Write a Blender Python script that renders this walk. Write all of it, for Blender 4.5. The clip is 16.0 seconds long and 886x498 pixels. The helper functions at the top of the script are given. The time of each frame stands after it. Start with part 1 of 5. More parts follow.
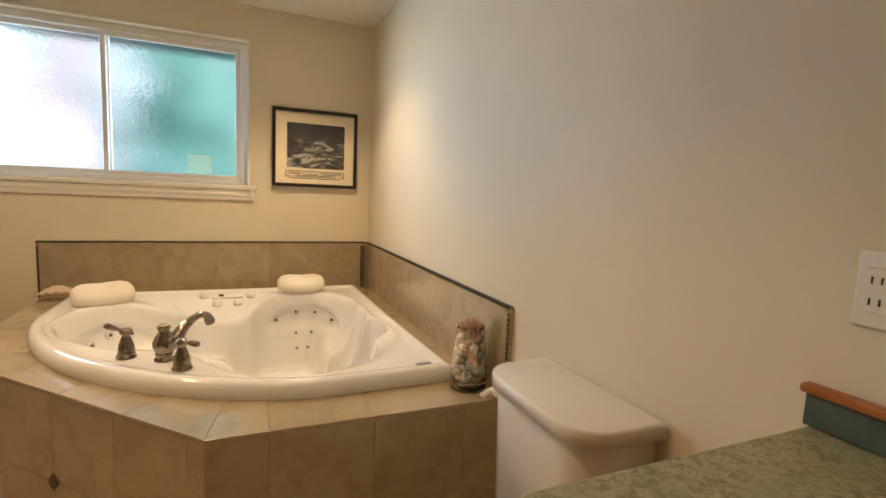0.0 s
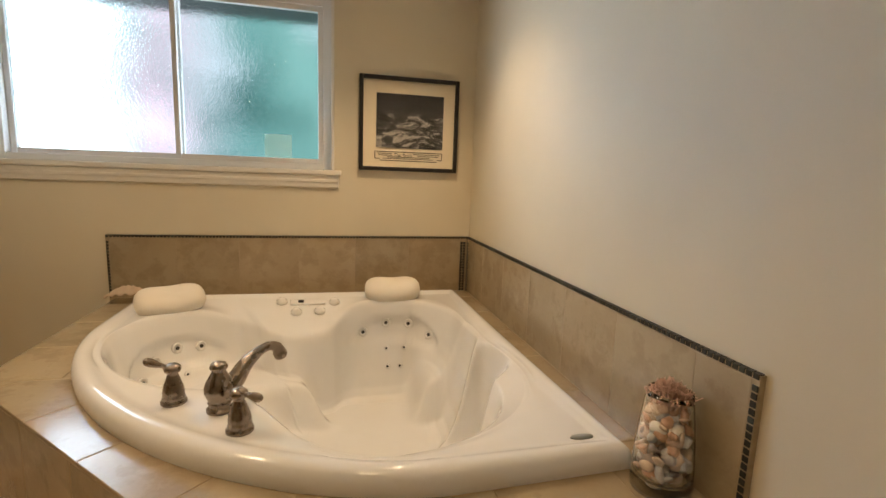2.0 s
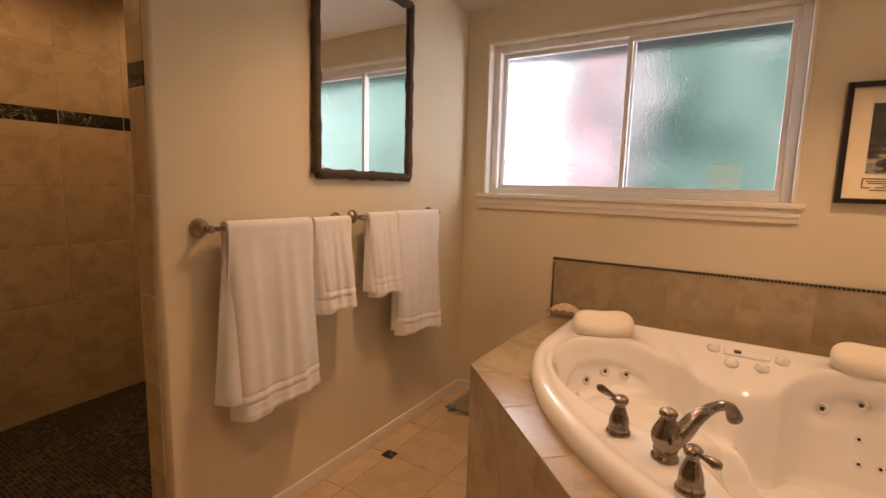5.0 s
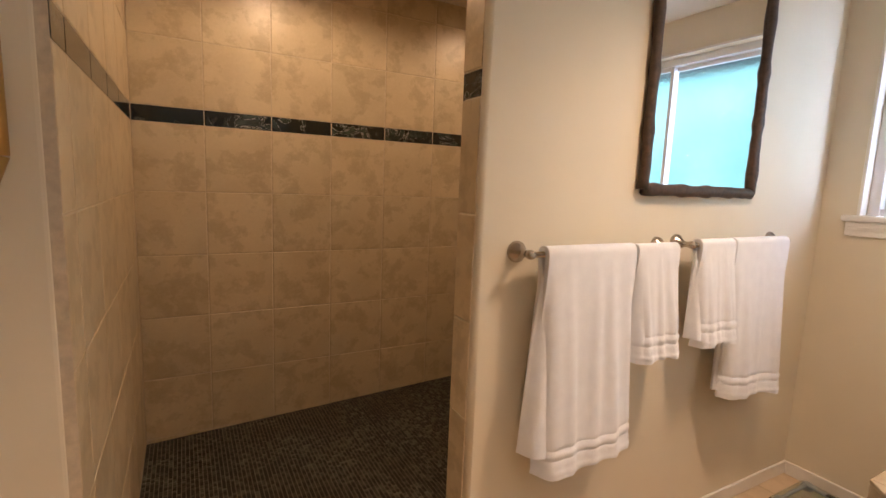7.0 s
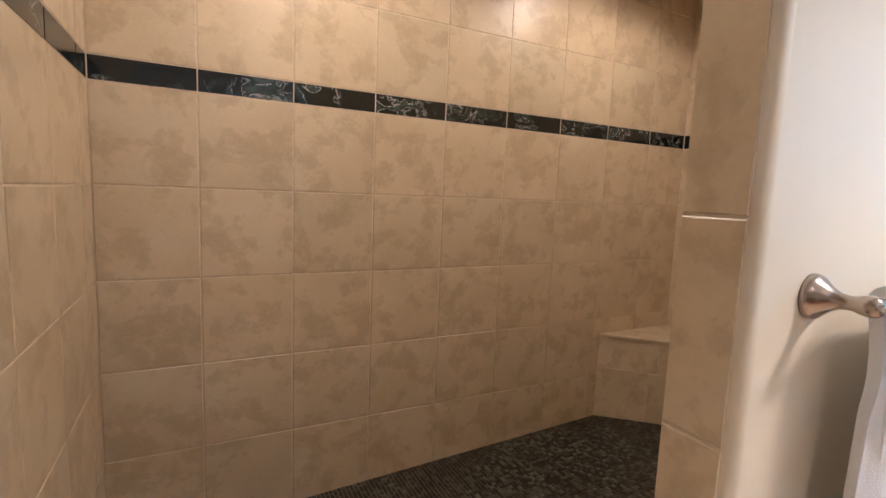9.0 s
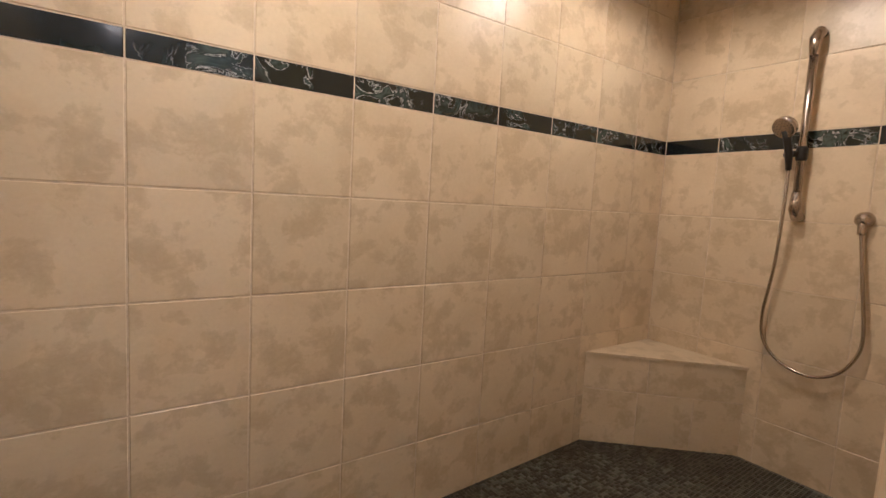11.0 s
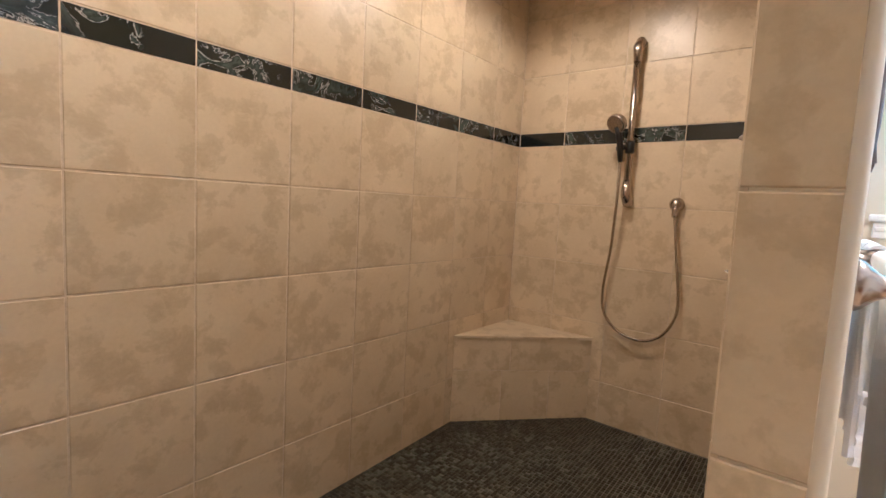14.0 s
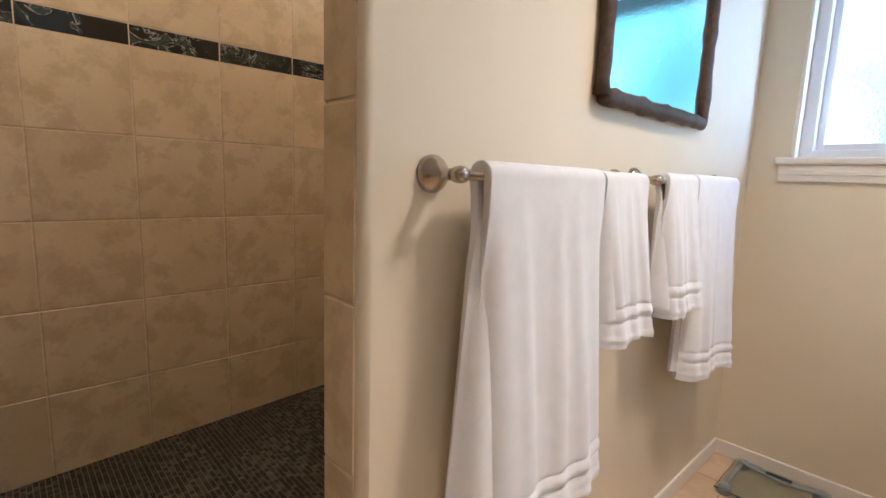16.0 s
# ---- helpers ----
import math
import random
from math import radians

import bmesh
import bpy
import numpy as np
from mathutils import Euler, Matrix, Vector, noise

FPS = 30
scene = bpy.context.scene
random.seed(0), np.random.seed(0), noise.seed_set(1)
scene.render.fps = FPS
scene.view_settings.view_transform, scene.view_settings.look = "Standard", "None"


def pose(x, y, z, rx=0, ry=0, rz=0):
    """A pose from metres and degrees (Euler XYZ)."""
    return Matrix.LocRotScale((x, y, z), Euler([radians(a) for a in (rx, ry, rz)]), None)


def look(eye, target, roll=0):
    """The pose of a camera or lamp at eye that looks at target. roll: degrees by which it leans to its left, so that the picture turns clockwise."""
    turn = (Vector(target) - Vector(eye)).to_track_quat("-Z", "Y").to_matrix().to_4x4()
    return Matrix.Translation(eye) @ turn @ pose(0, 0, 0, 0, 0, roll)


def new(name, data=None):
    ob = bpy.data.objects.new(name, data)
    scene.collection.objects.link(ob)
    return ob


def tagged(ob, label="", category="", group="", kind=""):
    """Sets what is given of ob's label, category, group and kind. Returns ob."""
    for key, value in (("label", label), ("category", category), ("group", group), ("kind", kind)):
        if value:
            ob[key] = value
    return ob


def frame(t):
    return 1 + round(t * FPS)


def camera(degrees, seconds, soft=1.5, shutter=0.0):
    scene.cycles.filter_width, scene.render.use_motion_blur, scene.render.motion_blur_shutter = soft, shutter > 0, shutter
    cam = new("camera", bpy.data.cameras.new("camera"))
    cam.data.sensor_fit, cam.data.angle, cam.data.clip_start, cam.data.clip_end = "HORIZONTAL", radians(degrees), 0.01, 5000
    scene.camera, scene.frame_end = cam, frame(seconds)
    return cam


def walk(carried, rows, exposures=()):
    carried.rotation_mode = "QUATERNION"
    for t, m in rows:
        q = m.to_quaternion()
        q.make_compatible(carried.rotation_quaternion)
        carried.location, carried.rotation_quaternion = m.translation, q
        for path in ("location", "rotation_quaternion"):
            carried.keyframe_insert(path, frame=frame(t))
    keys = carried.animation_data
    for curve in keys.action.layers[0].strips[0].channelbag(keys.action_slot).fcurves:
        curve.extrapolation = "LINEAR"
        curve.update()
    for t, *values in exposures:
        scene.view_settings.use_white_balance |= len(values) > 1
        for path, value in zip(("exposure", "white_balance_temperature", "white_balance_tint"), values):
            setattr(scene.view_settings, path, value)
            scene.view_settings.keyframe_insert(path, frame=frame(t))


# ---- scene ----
cam = camera(85.9, 16.0)
PATH = [
    (0, (-0.136, 0.269, 1.331), (0.642, 2.097, 1.104), 2.6),
    (0.5, (-0.102, 0.495, 1.331), (0.605, 2.35, 1.092), 2.2),
    (1, (-0.083, 0.677, 1.328), (0.557, 2.554, 1.069), 2.0),
    (1.5, (-0.093, 0.824, 1.322), (0.468, 2.723, 1.04), 2.2),
    (2, (-0.117, 0.909, 1.325), (0.351, 2.829, 1.02), 2.1),
    (2.5, (-0.147, 0.926, 1.364), (0.184, 2.873, 1.048), 1.8),
    (3, (-0.151, 0.912, 1.374), (-0.063, 2.886, 1.064), 1.3),
    (3.5, (-0.167, 0.89, 1.383), (-0.333, 2.86, 1.08), 1.4),
    (4, (-0.215, 0.88, 1.389), (-0.636, 2.814, 1.102), 1.7),
    (4.5, (-0.252, 0.896, 1.388), (-1.004, 2.728, 1.108), 1.4),
    (5, (-0.281, 0.909, 1.369), (-1.336, 2.588, 1.106), 1.5),
    (7.5, (-0.903, 0.979, 1.405), (-2.673, 1.869, 1.133), 2.4),
    (8, (-1.146, 1.033, 1.383), (-2.919, 1.919, 1.114), 2.5),
    (8.5, (-1.329, 1.046, 1.344), (-3.101, 1.94, 1.095), 2.4),
    (11, (-1.821, 1.014, 1.318), (-3.451, 2.156, 1.122), 3.1),
    (11.5, (-1.847, 1.019, 1.314), (-3.38, 2.29, 1.128), 3.5),
    (12, (-1.847, 1.024, 1.328), (-3.289, 2.397, 1.141), 3.5),
    (12.5, (-1.863, 1.026, 1.33), (-3.217, 2.486, 1.143), 3.1),
    (13, (-1.877, 1.031, 1.32), (-3.156, 2.557, 1.133), 3.0),
    (13.5, (-1.878, 1.031, 1.303), (-3.13, 2.58, 1.117), 2.9),
    (14, (-1.858, 1.035, 1.28), (-3.106, 2.587, 1.095), 3.0),
    (14.5, (-1.8, 1.04, 1.257), (-3.05, 2.591, 1.079), 3.2),
    (15, (-1.676, 1.057, 1.232), (-2.927, 2.601, 1.007), 2.6),
    (15.5, (-1.433, 1.147, 1.217), (-2.749, 2.626, 0.931), 2.2),
    (16, (-1.21, 1.275, 1.199), (-2.654, 2.628, 0.908), 2.0),
]
EXPOSURES = [(0.0, 0.64, 6450, 11), (1.0, 0.38, 6300, 11), (2.5, 0.26, 6400, 14), (3.5, 0.08, 7000, 23), (5.0, 0.24, 8000, 37), (7.5, 1.3, 5150, 22), (8.5, 1.64, 4620, 21), (11.0, 2.12, 4340, 18), (14.0, 2.14, 4340, 18), (15.0, 2.0, 4400, 16), (16.0, 1.3, 4750, 17)]
walk(cam, [(t, look(eye, target, roll)) for t, eye, target, roll in PATH], EXPOSURES)

# ---- plan (metres) ----
X_EAST, X_WEST, X_LOW = 0.70, -1.830, -1.80
Y_NORTH, Y_SOUTH, Z_CEIL = 3.615, -1.20, 2.44
X_BACK, X_PART, Y_SHN, Y_SHS = -3.275, -1.945, 3.45, 0.75
Y_JAMB, Z_DECK = 1.68, 0.645
WIN = (-1.675, -0.10, 1.325, 2.225)


def shower_z(y):
    return 0.08 + 0.042 * (y - 0.77)


# ---- world and lights ----
world = bpy.data.worlds.new("world")
scene.world = world
world.use_nodes = True
wn = world.node_tree
sky = wn.nodes.new("ShaderNodeTexSky")
sky.sky_type, sky.sun_disc = "NISHITA", False
sky.sun_elevation, sky.sun_rotation = radians(40), radians(200)
wn.links.new(sky.outputs["Color"], wn.nodes["Background"].inputs["Color"])
wn.nodes["Background"].inputs["Strength"].default_value = 0.12

WARM = (1.0, 0.70, 0.40)
AMBER = (1.0, 0.665, 0.33)
# rows 3 and 4 are added fill; the last two split one shower light
DOWNLIGHTS_AND_FILLS = [(0.20, 2.92, 38.0, 104, 0.85, 0.05, WARM), (-1.10, 2.45, 46.0, 130, 0.85, 0.12, WARM), (-0.45, 1.05, 26.0, 110, 0.5, 0.10, WARM), (-0.35, -0.40, 7.0, 110, 0.6, 0.08, WARM), (-2.70, 1.40, 10.0, 166, 0.4, 0.06, AMBER), (-2.70, 2.70, 7.9, 166, 0.4, 0.06, AMBER)]


def downlight_or_fill_lamp(x, y, power, cone, blend, size, tint):
    lamp = bpy.data.lights.new("downlight_or_fill_lamp", "SPOT")
    lamp.energy, lamp.color = power, tint
    lamp.spot_size, lamp.spot_blend, lamp.shadow_soft_size = radians(cone), blend, size
    ob = new("downlight_or_fill_lamp", lamp)
    ob.matrix_world = pose(x, y, Z_CEIL - 0.03)


for row in DOWNLIGHTS_AND_FILLS:
    downlight_or_fill_lamp(*row)


# ---- materials ----
def mat(name, color, rough=0.5, metal=0.0, **kw):
    m = bpy.data.materials.new(name)
    m.use_nodes = True
    b = m.node_tree.nodes["Principled BSDF"]
    b.inputs["Base Color"].default_value = (*color, 1)
    b.inputs["Roughness"].default_value = rough
    b.inputs["Metallic"].default_value = metal
    for k, v in kw.items():
        b.inputs[k.replace("_", " ")].default_value = v
    return m


def nd(m, kind, **props):
    n = m.node_tree.nodes.new(kind)
    for k, v in props.items():
        n.inputs[k.replace("_", " ")].default_value = v
    return n


def lk(m, a, b):
    m.node_tree.links.new(a, b)


def bsdf(m):
    return m.node_tree.nodes["Principled BSDF"]


def coords(m, random_shift=False):
    tc = nd(m, "ShaderNodeTexCoord")
    if not random_shift:
        return tc.outputs["Object"]
    info = nd(m, "ShaderNodeObjectInfo")
    mul = m.node_tree.nodes.new("ShaderNodeMath")
    mul.operation = "MULTIPLY"
    mul.inputs[1].default_value = 37.0
    lk(m, info.outputs["Random"], mul.inputs[0])
    add = m.node_tree.nodes.new("ShaderNodeVectorMath")
    add.operation = "ADD"
    lk(m, tc.outputs["Object"], add.inputs[0])
    lk(m, mul.outputs[0], add.inputs[1])
    return add.outputs[0]


def noise_node(m, co, scale, detail=4.0, rough=0.55, distortion=0.0):
    n = nd(m, "ShaderNodeTexNoise", Scale=scale, Detail=detail, Roughness=rough, Distortion=distortion)
    lk(m, co, n.inputs["Vector"])
    return n.outputs["Fac"]


def ramp(m, fac, stops):
    r = m.node_tree.nodes.new("ShaderNodeValToRGB")
    while len(r.color_ramp.elements) < len(stops):
        r.color_ramp.elements.new(0.5)
    for e, (p, c) in zip(r.color_ramp.elements, stops):
        e.position, e.color = p, (*c, 1)
    lk(m, fac, r.inputs["Fac"])
    return r.outputs["Color"]


def mix(m, fac, a, b, blend="MIX"):
    n = m.node_tree.nodes.new("ShaderNodeMix")
    n.data_type, n.blend_type = "RGBA", blend
    for sock, v in ((n.inputs[0], fac), (n.inputs[6], a), (n.inputs[7], b)):
        if isinstance(v, (int, float)):
            sock.default_value = v
        elif isinstance(v, tuple):
            sock.default_value = (*v, 1)
        else:
            lk(m, v, sock)
    return n.outputs[2]


def bump(m, height, strength=0.2, distance=0.002):
    n = nd(m, "ShaderNodeBump", Strength=strength, Distance=distance)
    lk(m, height, n.inputs["Height"])
    lk(m, n.outputs["Normal"], bsdf(m).inputs["Normal"])


def make_plaster(name, color, relief=0.12):
    m = mat(name, color, 0.55)
    co = coords(m)
    big = noise_node(m, co, 1.7, 3)
    c = ramp(m, big, [(0.3, tuple(v * 0.95 for v in color)), (0.7, tuple(min(1, v * 1.03) for v in color))])
    lk(m, c, bsdf(m).inputs["Base Color"])
    bump(m, noise_node(m, co, 55, 3, 0.6), relief, 0.002)
    return m


def make_tile(name, light, mid, dark, rough=0.38):
    m = mat(name, mid, rough)
    co = coords(m, True)
    cloud = noise_node(m, co, 4.2, 4, 0.5, 0.3)
    c = ramp(m, cloud, [(0.36, light), (0.60, mid)])
    patch = noise_node(m, co, 8.5, 7, 0.62, 0.15)
    c = mix(m, ramp(m, patch, [(0.495, (0, 0, 0)), (0.54, (0.35, 0.35, 0.35)), (0.62, (0.60, 0.60, 0.60))]), c, dark)
    wisp = noise_node(m, co, 15, 6, 0.62, 0.9)
    c = mix(m, ramp(m, wisp, [(0.54, (0, 0, 0)), (0.68, (0.5, 0.5, 0.5))]), c, light)
    small = noise_node(m, co, 85, 4, 0.6)
    c = mix(m, 0.10, c, ramp(m, small, [(0.35, dark), (0.65, light)]))
    info = nd(m, "ShaderNodeObjectInfo")
    shade = ramp(m, info.outputs["Random"], [(0, (0.91, 0.91, 0.91)), (1, (1.0, 0.985, 0.97))])
    lk(m, mix(m, 1.0, c, shade, "MULTIPLY"), bsdf(m).inputs["Base Color"])
    r = ramp(m, cloud, [(0.3, (rough + 0.04,) * 3), (0.7, (rough,) * 3)])
    lk(m, r, bsdf(m).inputs["Roughness"])
    bump(m, noise_node(m, co, 14, 3, 0.5), 0.04, 0.003)
    return m


def make_marble(name, random_shift=True):
    m = mat(name, (0.02, 0.03, 0.028), 0.10)
    co = coords(m, random_shift)
    veins = noise_node(m, co, 8, 7, 0.60, 1.8)
    c = ramp(m, veins, [(0.0, (0.008, 0.010, 0.010)), (0.490, (0.010, 0.015, 0.014)), (0.502, (0.36, 0.37, 0.345)), (0.508, (0.42, 0.43, 0.40)), (0.522, (0.014, 0.020, 0.018)), (0.62, (0.06, 0.085, 0.075)), (0.66, (0.010, 0.014, 0.013)), (1.0, (0.008, 0.010, 0.010))])
    mask = ramp(m, noise_node(m, co, 4, 3), [(0.48, (0, 0, 0)), (0.56, (1, 1, 1))])
    lk(m, mix(m, mask, (0.010, 0.013, 0.014), c), bsdf(m).inputs["Base Color"])
    return m


def make_grout(name, color):
    m = mat(name, color, 0.85)
    co = coords(m)
    n = noise_node(m, co, 40, 4)
    lk(m, ramp(m, n, [(0.3, tuple(v * 0.75 for v in color)), (0.7, color)]), bsdf(m).inputs["Base Color"])
    bump(m, noise_node(m, co, 300, 3), 0.3, 0.001)
    return m


def make_mosaic(name):
    m = mat(name, (0.06, 0.06, 0.045), 0.32)
    geo = nd(m, "ShaderNodeNewGeometry")
    tone = ramp(m, geo.outputs["Random Per Island"], [(0, (0.005, 0.005, 0.004)), (0.46, (0.010, 0.009, 0.008)), (0.52, (0.050, 0.052, 0.040)), (0.80, (0.095, 0.097, 0.076)), (1, (0.17, 0.17, 0.135))])
    co = coords(m)
    region = ramp(m, noise_node(m, co, 3.0, 3), [(0.42, (0.50, 0.44, 0.40)), (0.58, (1, 1, 1))])
    c = mix(m, 1.0, tone, region, "MULTIPLY")
    lk(m, mix(m, 0.2, c, ramp(m, noise_node(m, co, 120, 4), [(0.35, (0.012, 0.012, 0.010)), (0.7, (0.07, 0.067, 0.05))])), bsdf(m).inputs["Base Color"])
    return m


def make_metal(name, color, rough):
    m = mat(name, color, rough, 1.0)
    co = coords(m)
    n = noise_node(m, co, 25, 3)
    lk(m, ramp(m, n, [(0.3, (rough * 0.93,) * 3), (0.7, (rough * 1.08,) * 3)]), bsdf(m).inputs["Roughness"])
    return m


def make_acrylic():
    m = mat("acrylic", (0.80, 0.77, 0.70), 0.10, Coat_Weight=0.5, Coat_Roughness=0.05)
    co = coords(m)
    lk(m, ramp(m, noise_node(m, co, 6, 4), [(0.3, (0.80, 0.795, 0.775)), (0.7, (0.83, 0.825, 0.805))]), bsdf(m).inputs["Base Color"])
    lk(m, ramp(m, noise_node(m, co, 30, 4), [(0.35, (0.05,) * 3), (0.7, (0.10,) * 3)]), bsdf(m).inputs["Roughness"])
    return m


def make_terry():
    m = mat("terry", (0.86, 0.85, 0.84), 0.95, Sheen_Weight=0.25)
    co = coords(m)
    bump(m, noise_node(m, co, 420, 3, 0.7), 0.7, 0.003)
    lk(m, ramp(m, noise_node(m, co, 25, 4), [(0.3, (0.83, 0.84, 0.86)), (0.7, (0.88, 0.89, 0.905))]), bsdf(m).inputs["Base Color"])
    return m


def make_wood(name, a, b, rough=0.5, scale=30.0):
    m = mat(name, a, rough)
    co = coords(m)
    n = noise_node(m, co, scale, 6, 0.65, 1.2)
    lk(m, ramp(m, n, [(0.3, a), (0.7, b)]), bsdf(m).inputs["Base Color"])
    bump(m, n, 0.5, 0.002)
    return m


def make_granite():
    m = mat("granite", (0.3, 0.3, 0.22), 0.28)
    co = coords(m)
    n = noise_node(m, co, 70, 6, 0.7, 0.8)
    c = ramp(m, n, [(0.3, (0.06, 0.07, 0.045)), (0.45, (0.22, 0.22, 0.13)), (0.58, (0.42, 0.40, 0.28)), (0.72, (0.16, 0.17, 0.10))])
    big = noise_node(m, co, 14, 4)
    lk(m, mix(m, ramp(m, big, [(0.4, (0, 0, 0)), (0.65, (0.6, 0.6, 0.6))]), c, (0.26, 0.27, 0.17)), bsdf(m).inputs["Base Color"])
    return m


def make_obscure_glass():
    m = mat("obscure_glass", (0.95, 0.98, 0.97), 0.10, Transmission_Weight=1.0, IOR=1.3)
    co = coords(m)
    mp = nd(m, "ShaderNodeMapping")
    mp.inputs["Scale"].default_value = (1, 1, 0.75)
    lk(m, co, mp.inputs["Vector"])
    bump(m, noise_node(m, mp.outputs["Vector"], 105, 3, 0.5, 0.5), 0.28, 0.01)
    return m


def make_backdrop():
    m = bpy.data.materials.new("garden_and_fill_glow")
    m.use_nodes = True
    t = m.node_tree
    t.nodes.remove(t.nodes["Principled BSDF"])
    em = t.nodes.new("ShaderNodeEmission")
    lk(m, em.outputs[0], t.nodes["Material Output"].inputs["Surface"])
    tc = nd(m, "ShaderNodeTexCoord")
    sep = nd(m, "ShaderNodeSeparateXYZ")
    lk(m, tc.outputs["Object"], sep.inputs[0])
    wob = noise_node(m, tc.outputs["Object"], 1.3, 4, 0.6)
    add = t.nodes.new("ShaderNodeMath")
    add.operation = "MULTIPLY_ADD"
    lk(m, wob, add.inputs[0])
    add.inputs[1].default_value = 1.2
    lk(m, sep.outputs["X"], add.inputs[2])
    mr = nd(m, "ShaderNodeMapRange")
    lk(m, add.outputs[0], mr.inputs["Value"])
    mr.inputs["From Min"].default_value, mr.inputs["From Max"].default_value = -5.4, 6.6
    # last stop: added bright band, out of view, that lights the towel wall
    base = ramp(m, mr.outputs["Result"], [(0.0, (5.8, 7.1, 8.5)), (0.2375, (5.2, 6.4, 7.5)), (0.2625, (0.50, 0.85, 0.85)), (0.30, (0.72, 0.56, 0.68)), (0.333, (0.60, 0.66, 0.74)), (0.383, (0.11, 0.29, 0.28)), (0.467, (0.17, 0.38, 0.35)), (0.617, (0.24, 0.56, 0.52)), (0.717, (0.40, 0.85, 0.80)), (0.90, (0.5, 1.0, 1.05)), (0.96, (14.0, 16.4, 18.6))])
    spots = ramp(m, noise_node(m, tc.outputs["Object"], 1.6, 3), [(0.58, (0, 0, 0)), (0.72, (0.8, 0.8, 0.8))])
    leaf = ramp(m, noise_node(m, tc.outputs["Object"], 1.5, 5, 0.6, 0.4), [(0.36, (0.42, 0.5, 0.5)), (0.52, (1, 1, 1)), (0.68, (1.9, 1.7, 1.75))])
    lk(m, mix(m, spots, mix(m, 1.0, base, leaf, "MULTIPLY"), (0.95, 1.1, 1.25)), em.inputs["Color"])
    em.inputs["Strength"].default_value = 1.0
    return m


PLASTER = make_plaster("cream_plaster", (0.74, 0.665, 0.505))
CEIL_PAINT = make_plaster("ceiling_paint", (0.78, 0.74, 0.66))
TRIM = make_plaster("white_trim", (0.80, 0.76, 0.68), 0.02)
VINYL = mat("white_vinyl", (0.80, 0.80, 0.78), 0.35)
TILE = make_tile("beige_ceramic", (0.685, 0.578, 0.392), (0.615, 0.510, 0.335), (0.425, 0.338, 0.200), 0.32)
TILE_TUB = make_tile("tan_ceramic", (0.45, 0.365, 0.235), (0.395, 0.312, 0.195), (0.31, 0.235, 0.142), 0.20)
bsdf(TILE_TUB).inputs["Coat Weight"].default_value = 0.7
bsdf(TILE_TUB).inputs["Coat Roughness"].default_value = 0.16
TILE_FLOOR = make_tile("floor_ceramic", (0.66, 0.52, 0.35), (0.60, 0.46, 0.30), (0.50, 0.37, 0.23), 0.30)
MARBLE = make_marble("green_marble")
GROUT = make_grout("sand_grout", (0.67, 0.565, 0.41))
GROUT_TAN = make_grout("tan_grout", (0.44, 0.345, 0.22))
GROUT_DARK = make_grout("dark_grout", (0.28, 0.25, 0.19))
MOSAIC = make_mosaic("slate_mosaic")
NICKEL = make_metal("brushed_nickel", (0.46, 0.40, 0.34), 0.24)
BRONZE = make_metal("aged_bronze", (0.29, 0.245, 0.205), 0.27)
CHROME = make_metal("chrome", (0.75, 0.75, 0.76), 0.10)
ACRYLIC = make_acrylic()
CERAMIC = mat("vitreous_china", (0.80, 0.77, 0.73), 0.12, Coat_Weight=0.4)
TERRY = make_terry()
PILLOW_VINYL = mat("pillow_vinyl", (0.80, 0.74, 0.63), 0.42)
DARK_WOOD = make_wood("rustic_wood", (0.035, 0.020, 0.012), (0.09, 0.055, 0.032), 0.5)
BLACK_FRAME = make_wood("black_wood", (0.008, 0.006, 0.005), (0.02, 0.016, 0.014), 0.35)
CHERRY = make_wood("cherry_wood", (0.30, 0.09, 0.02), (0.42, 0.14, 0.035), 0.35)
CABINET = make_wood("cabinet_wood", (0.20, 0.08, 0.03), (0.30, 0.13, 0.05), 0.4)
GRANITE = make_granite()
INSET = make_tile("brown_inset", (0.10, 0.055, 0.03), (0.07, 0.036, 0.02), (0.04, 0.02, 0.012), 0.3)
SPLASH = make_tile("teal_slate", (0.10, 0.14, 0.12), (0.07, 0.10, 0.09), (0.05, 0.07, 0.065), 0.35)
GLASS = make_obscure_glass()
CLEAR = mat("clear_glass", (0.96, 0.99, 0.98), 0.02, Transmission_Weight=1.0, IOR=1.45)
SCALE_GLASS = mat("scale_glass", (0.90, 0.97, 0.90), 0.03, Transmission_Weight=0.95, IOR=1.45)
MIRROR = mat("mirror_silver", (0.92, 0.93, 0.93), 0.01, 1.0)
BLACK = mat("black_plastic", (0.012, 0.012, 0.012), 0.35)
WHITE_PLASTIC = mat("white_plastic", (0.80, 0.78, 0.72), 0.3)
GREY_PLASTIC = mat("grey_plastic", (0.25, 0.28, 0.28), 0.35)
JET_GREY = mat("jet_grey", (0.045, 0.042, 0.038), 0.3)
GOLD = make_metal("gold_leaf", (0.60, 0.42, 0.16), 0.35)
MAT_BOARD = mat("cream_mat_board", (0.72, 0.64, 0.48), 0.8)


# ---- mesh helpers ----
def mesh_ob(name, bm, material, parent=None, smooth=False, label=""):
    me = bpy.data.meshes.new(name)
    bm.to_mesh(me)
    bm.free()
    me.materials.append(material)
    if smooth:
        for p in me.polygons:
            p.use_smooth = True
    ob = new(name, me)
    if parent:
        ob.parent = parent
    if label:
        ob["label"] = label
    return ob


def part(name, bm, material, parent, label="", smooth=True):
    return mesh_ob(name, bm, material, parent, smooth, label)


def empty(name, x=0.0, y=0.0, z=0.0, rz=0.0):
    ob = new(name)
    ob.matrix_world = pose(x, y, z, 0, 0, rz)
    return ob


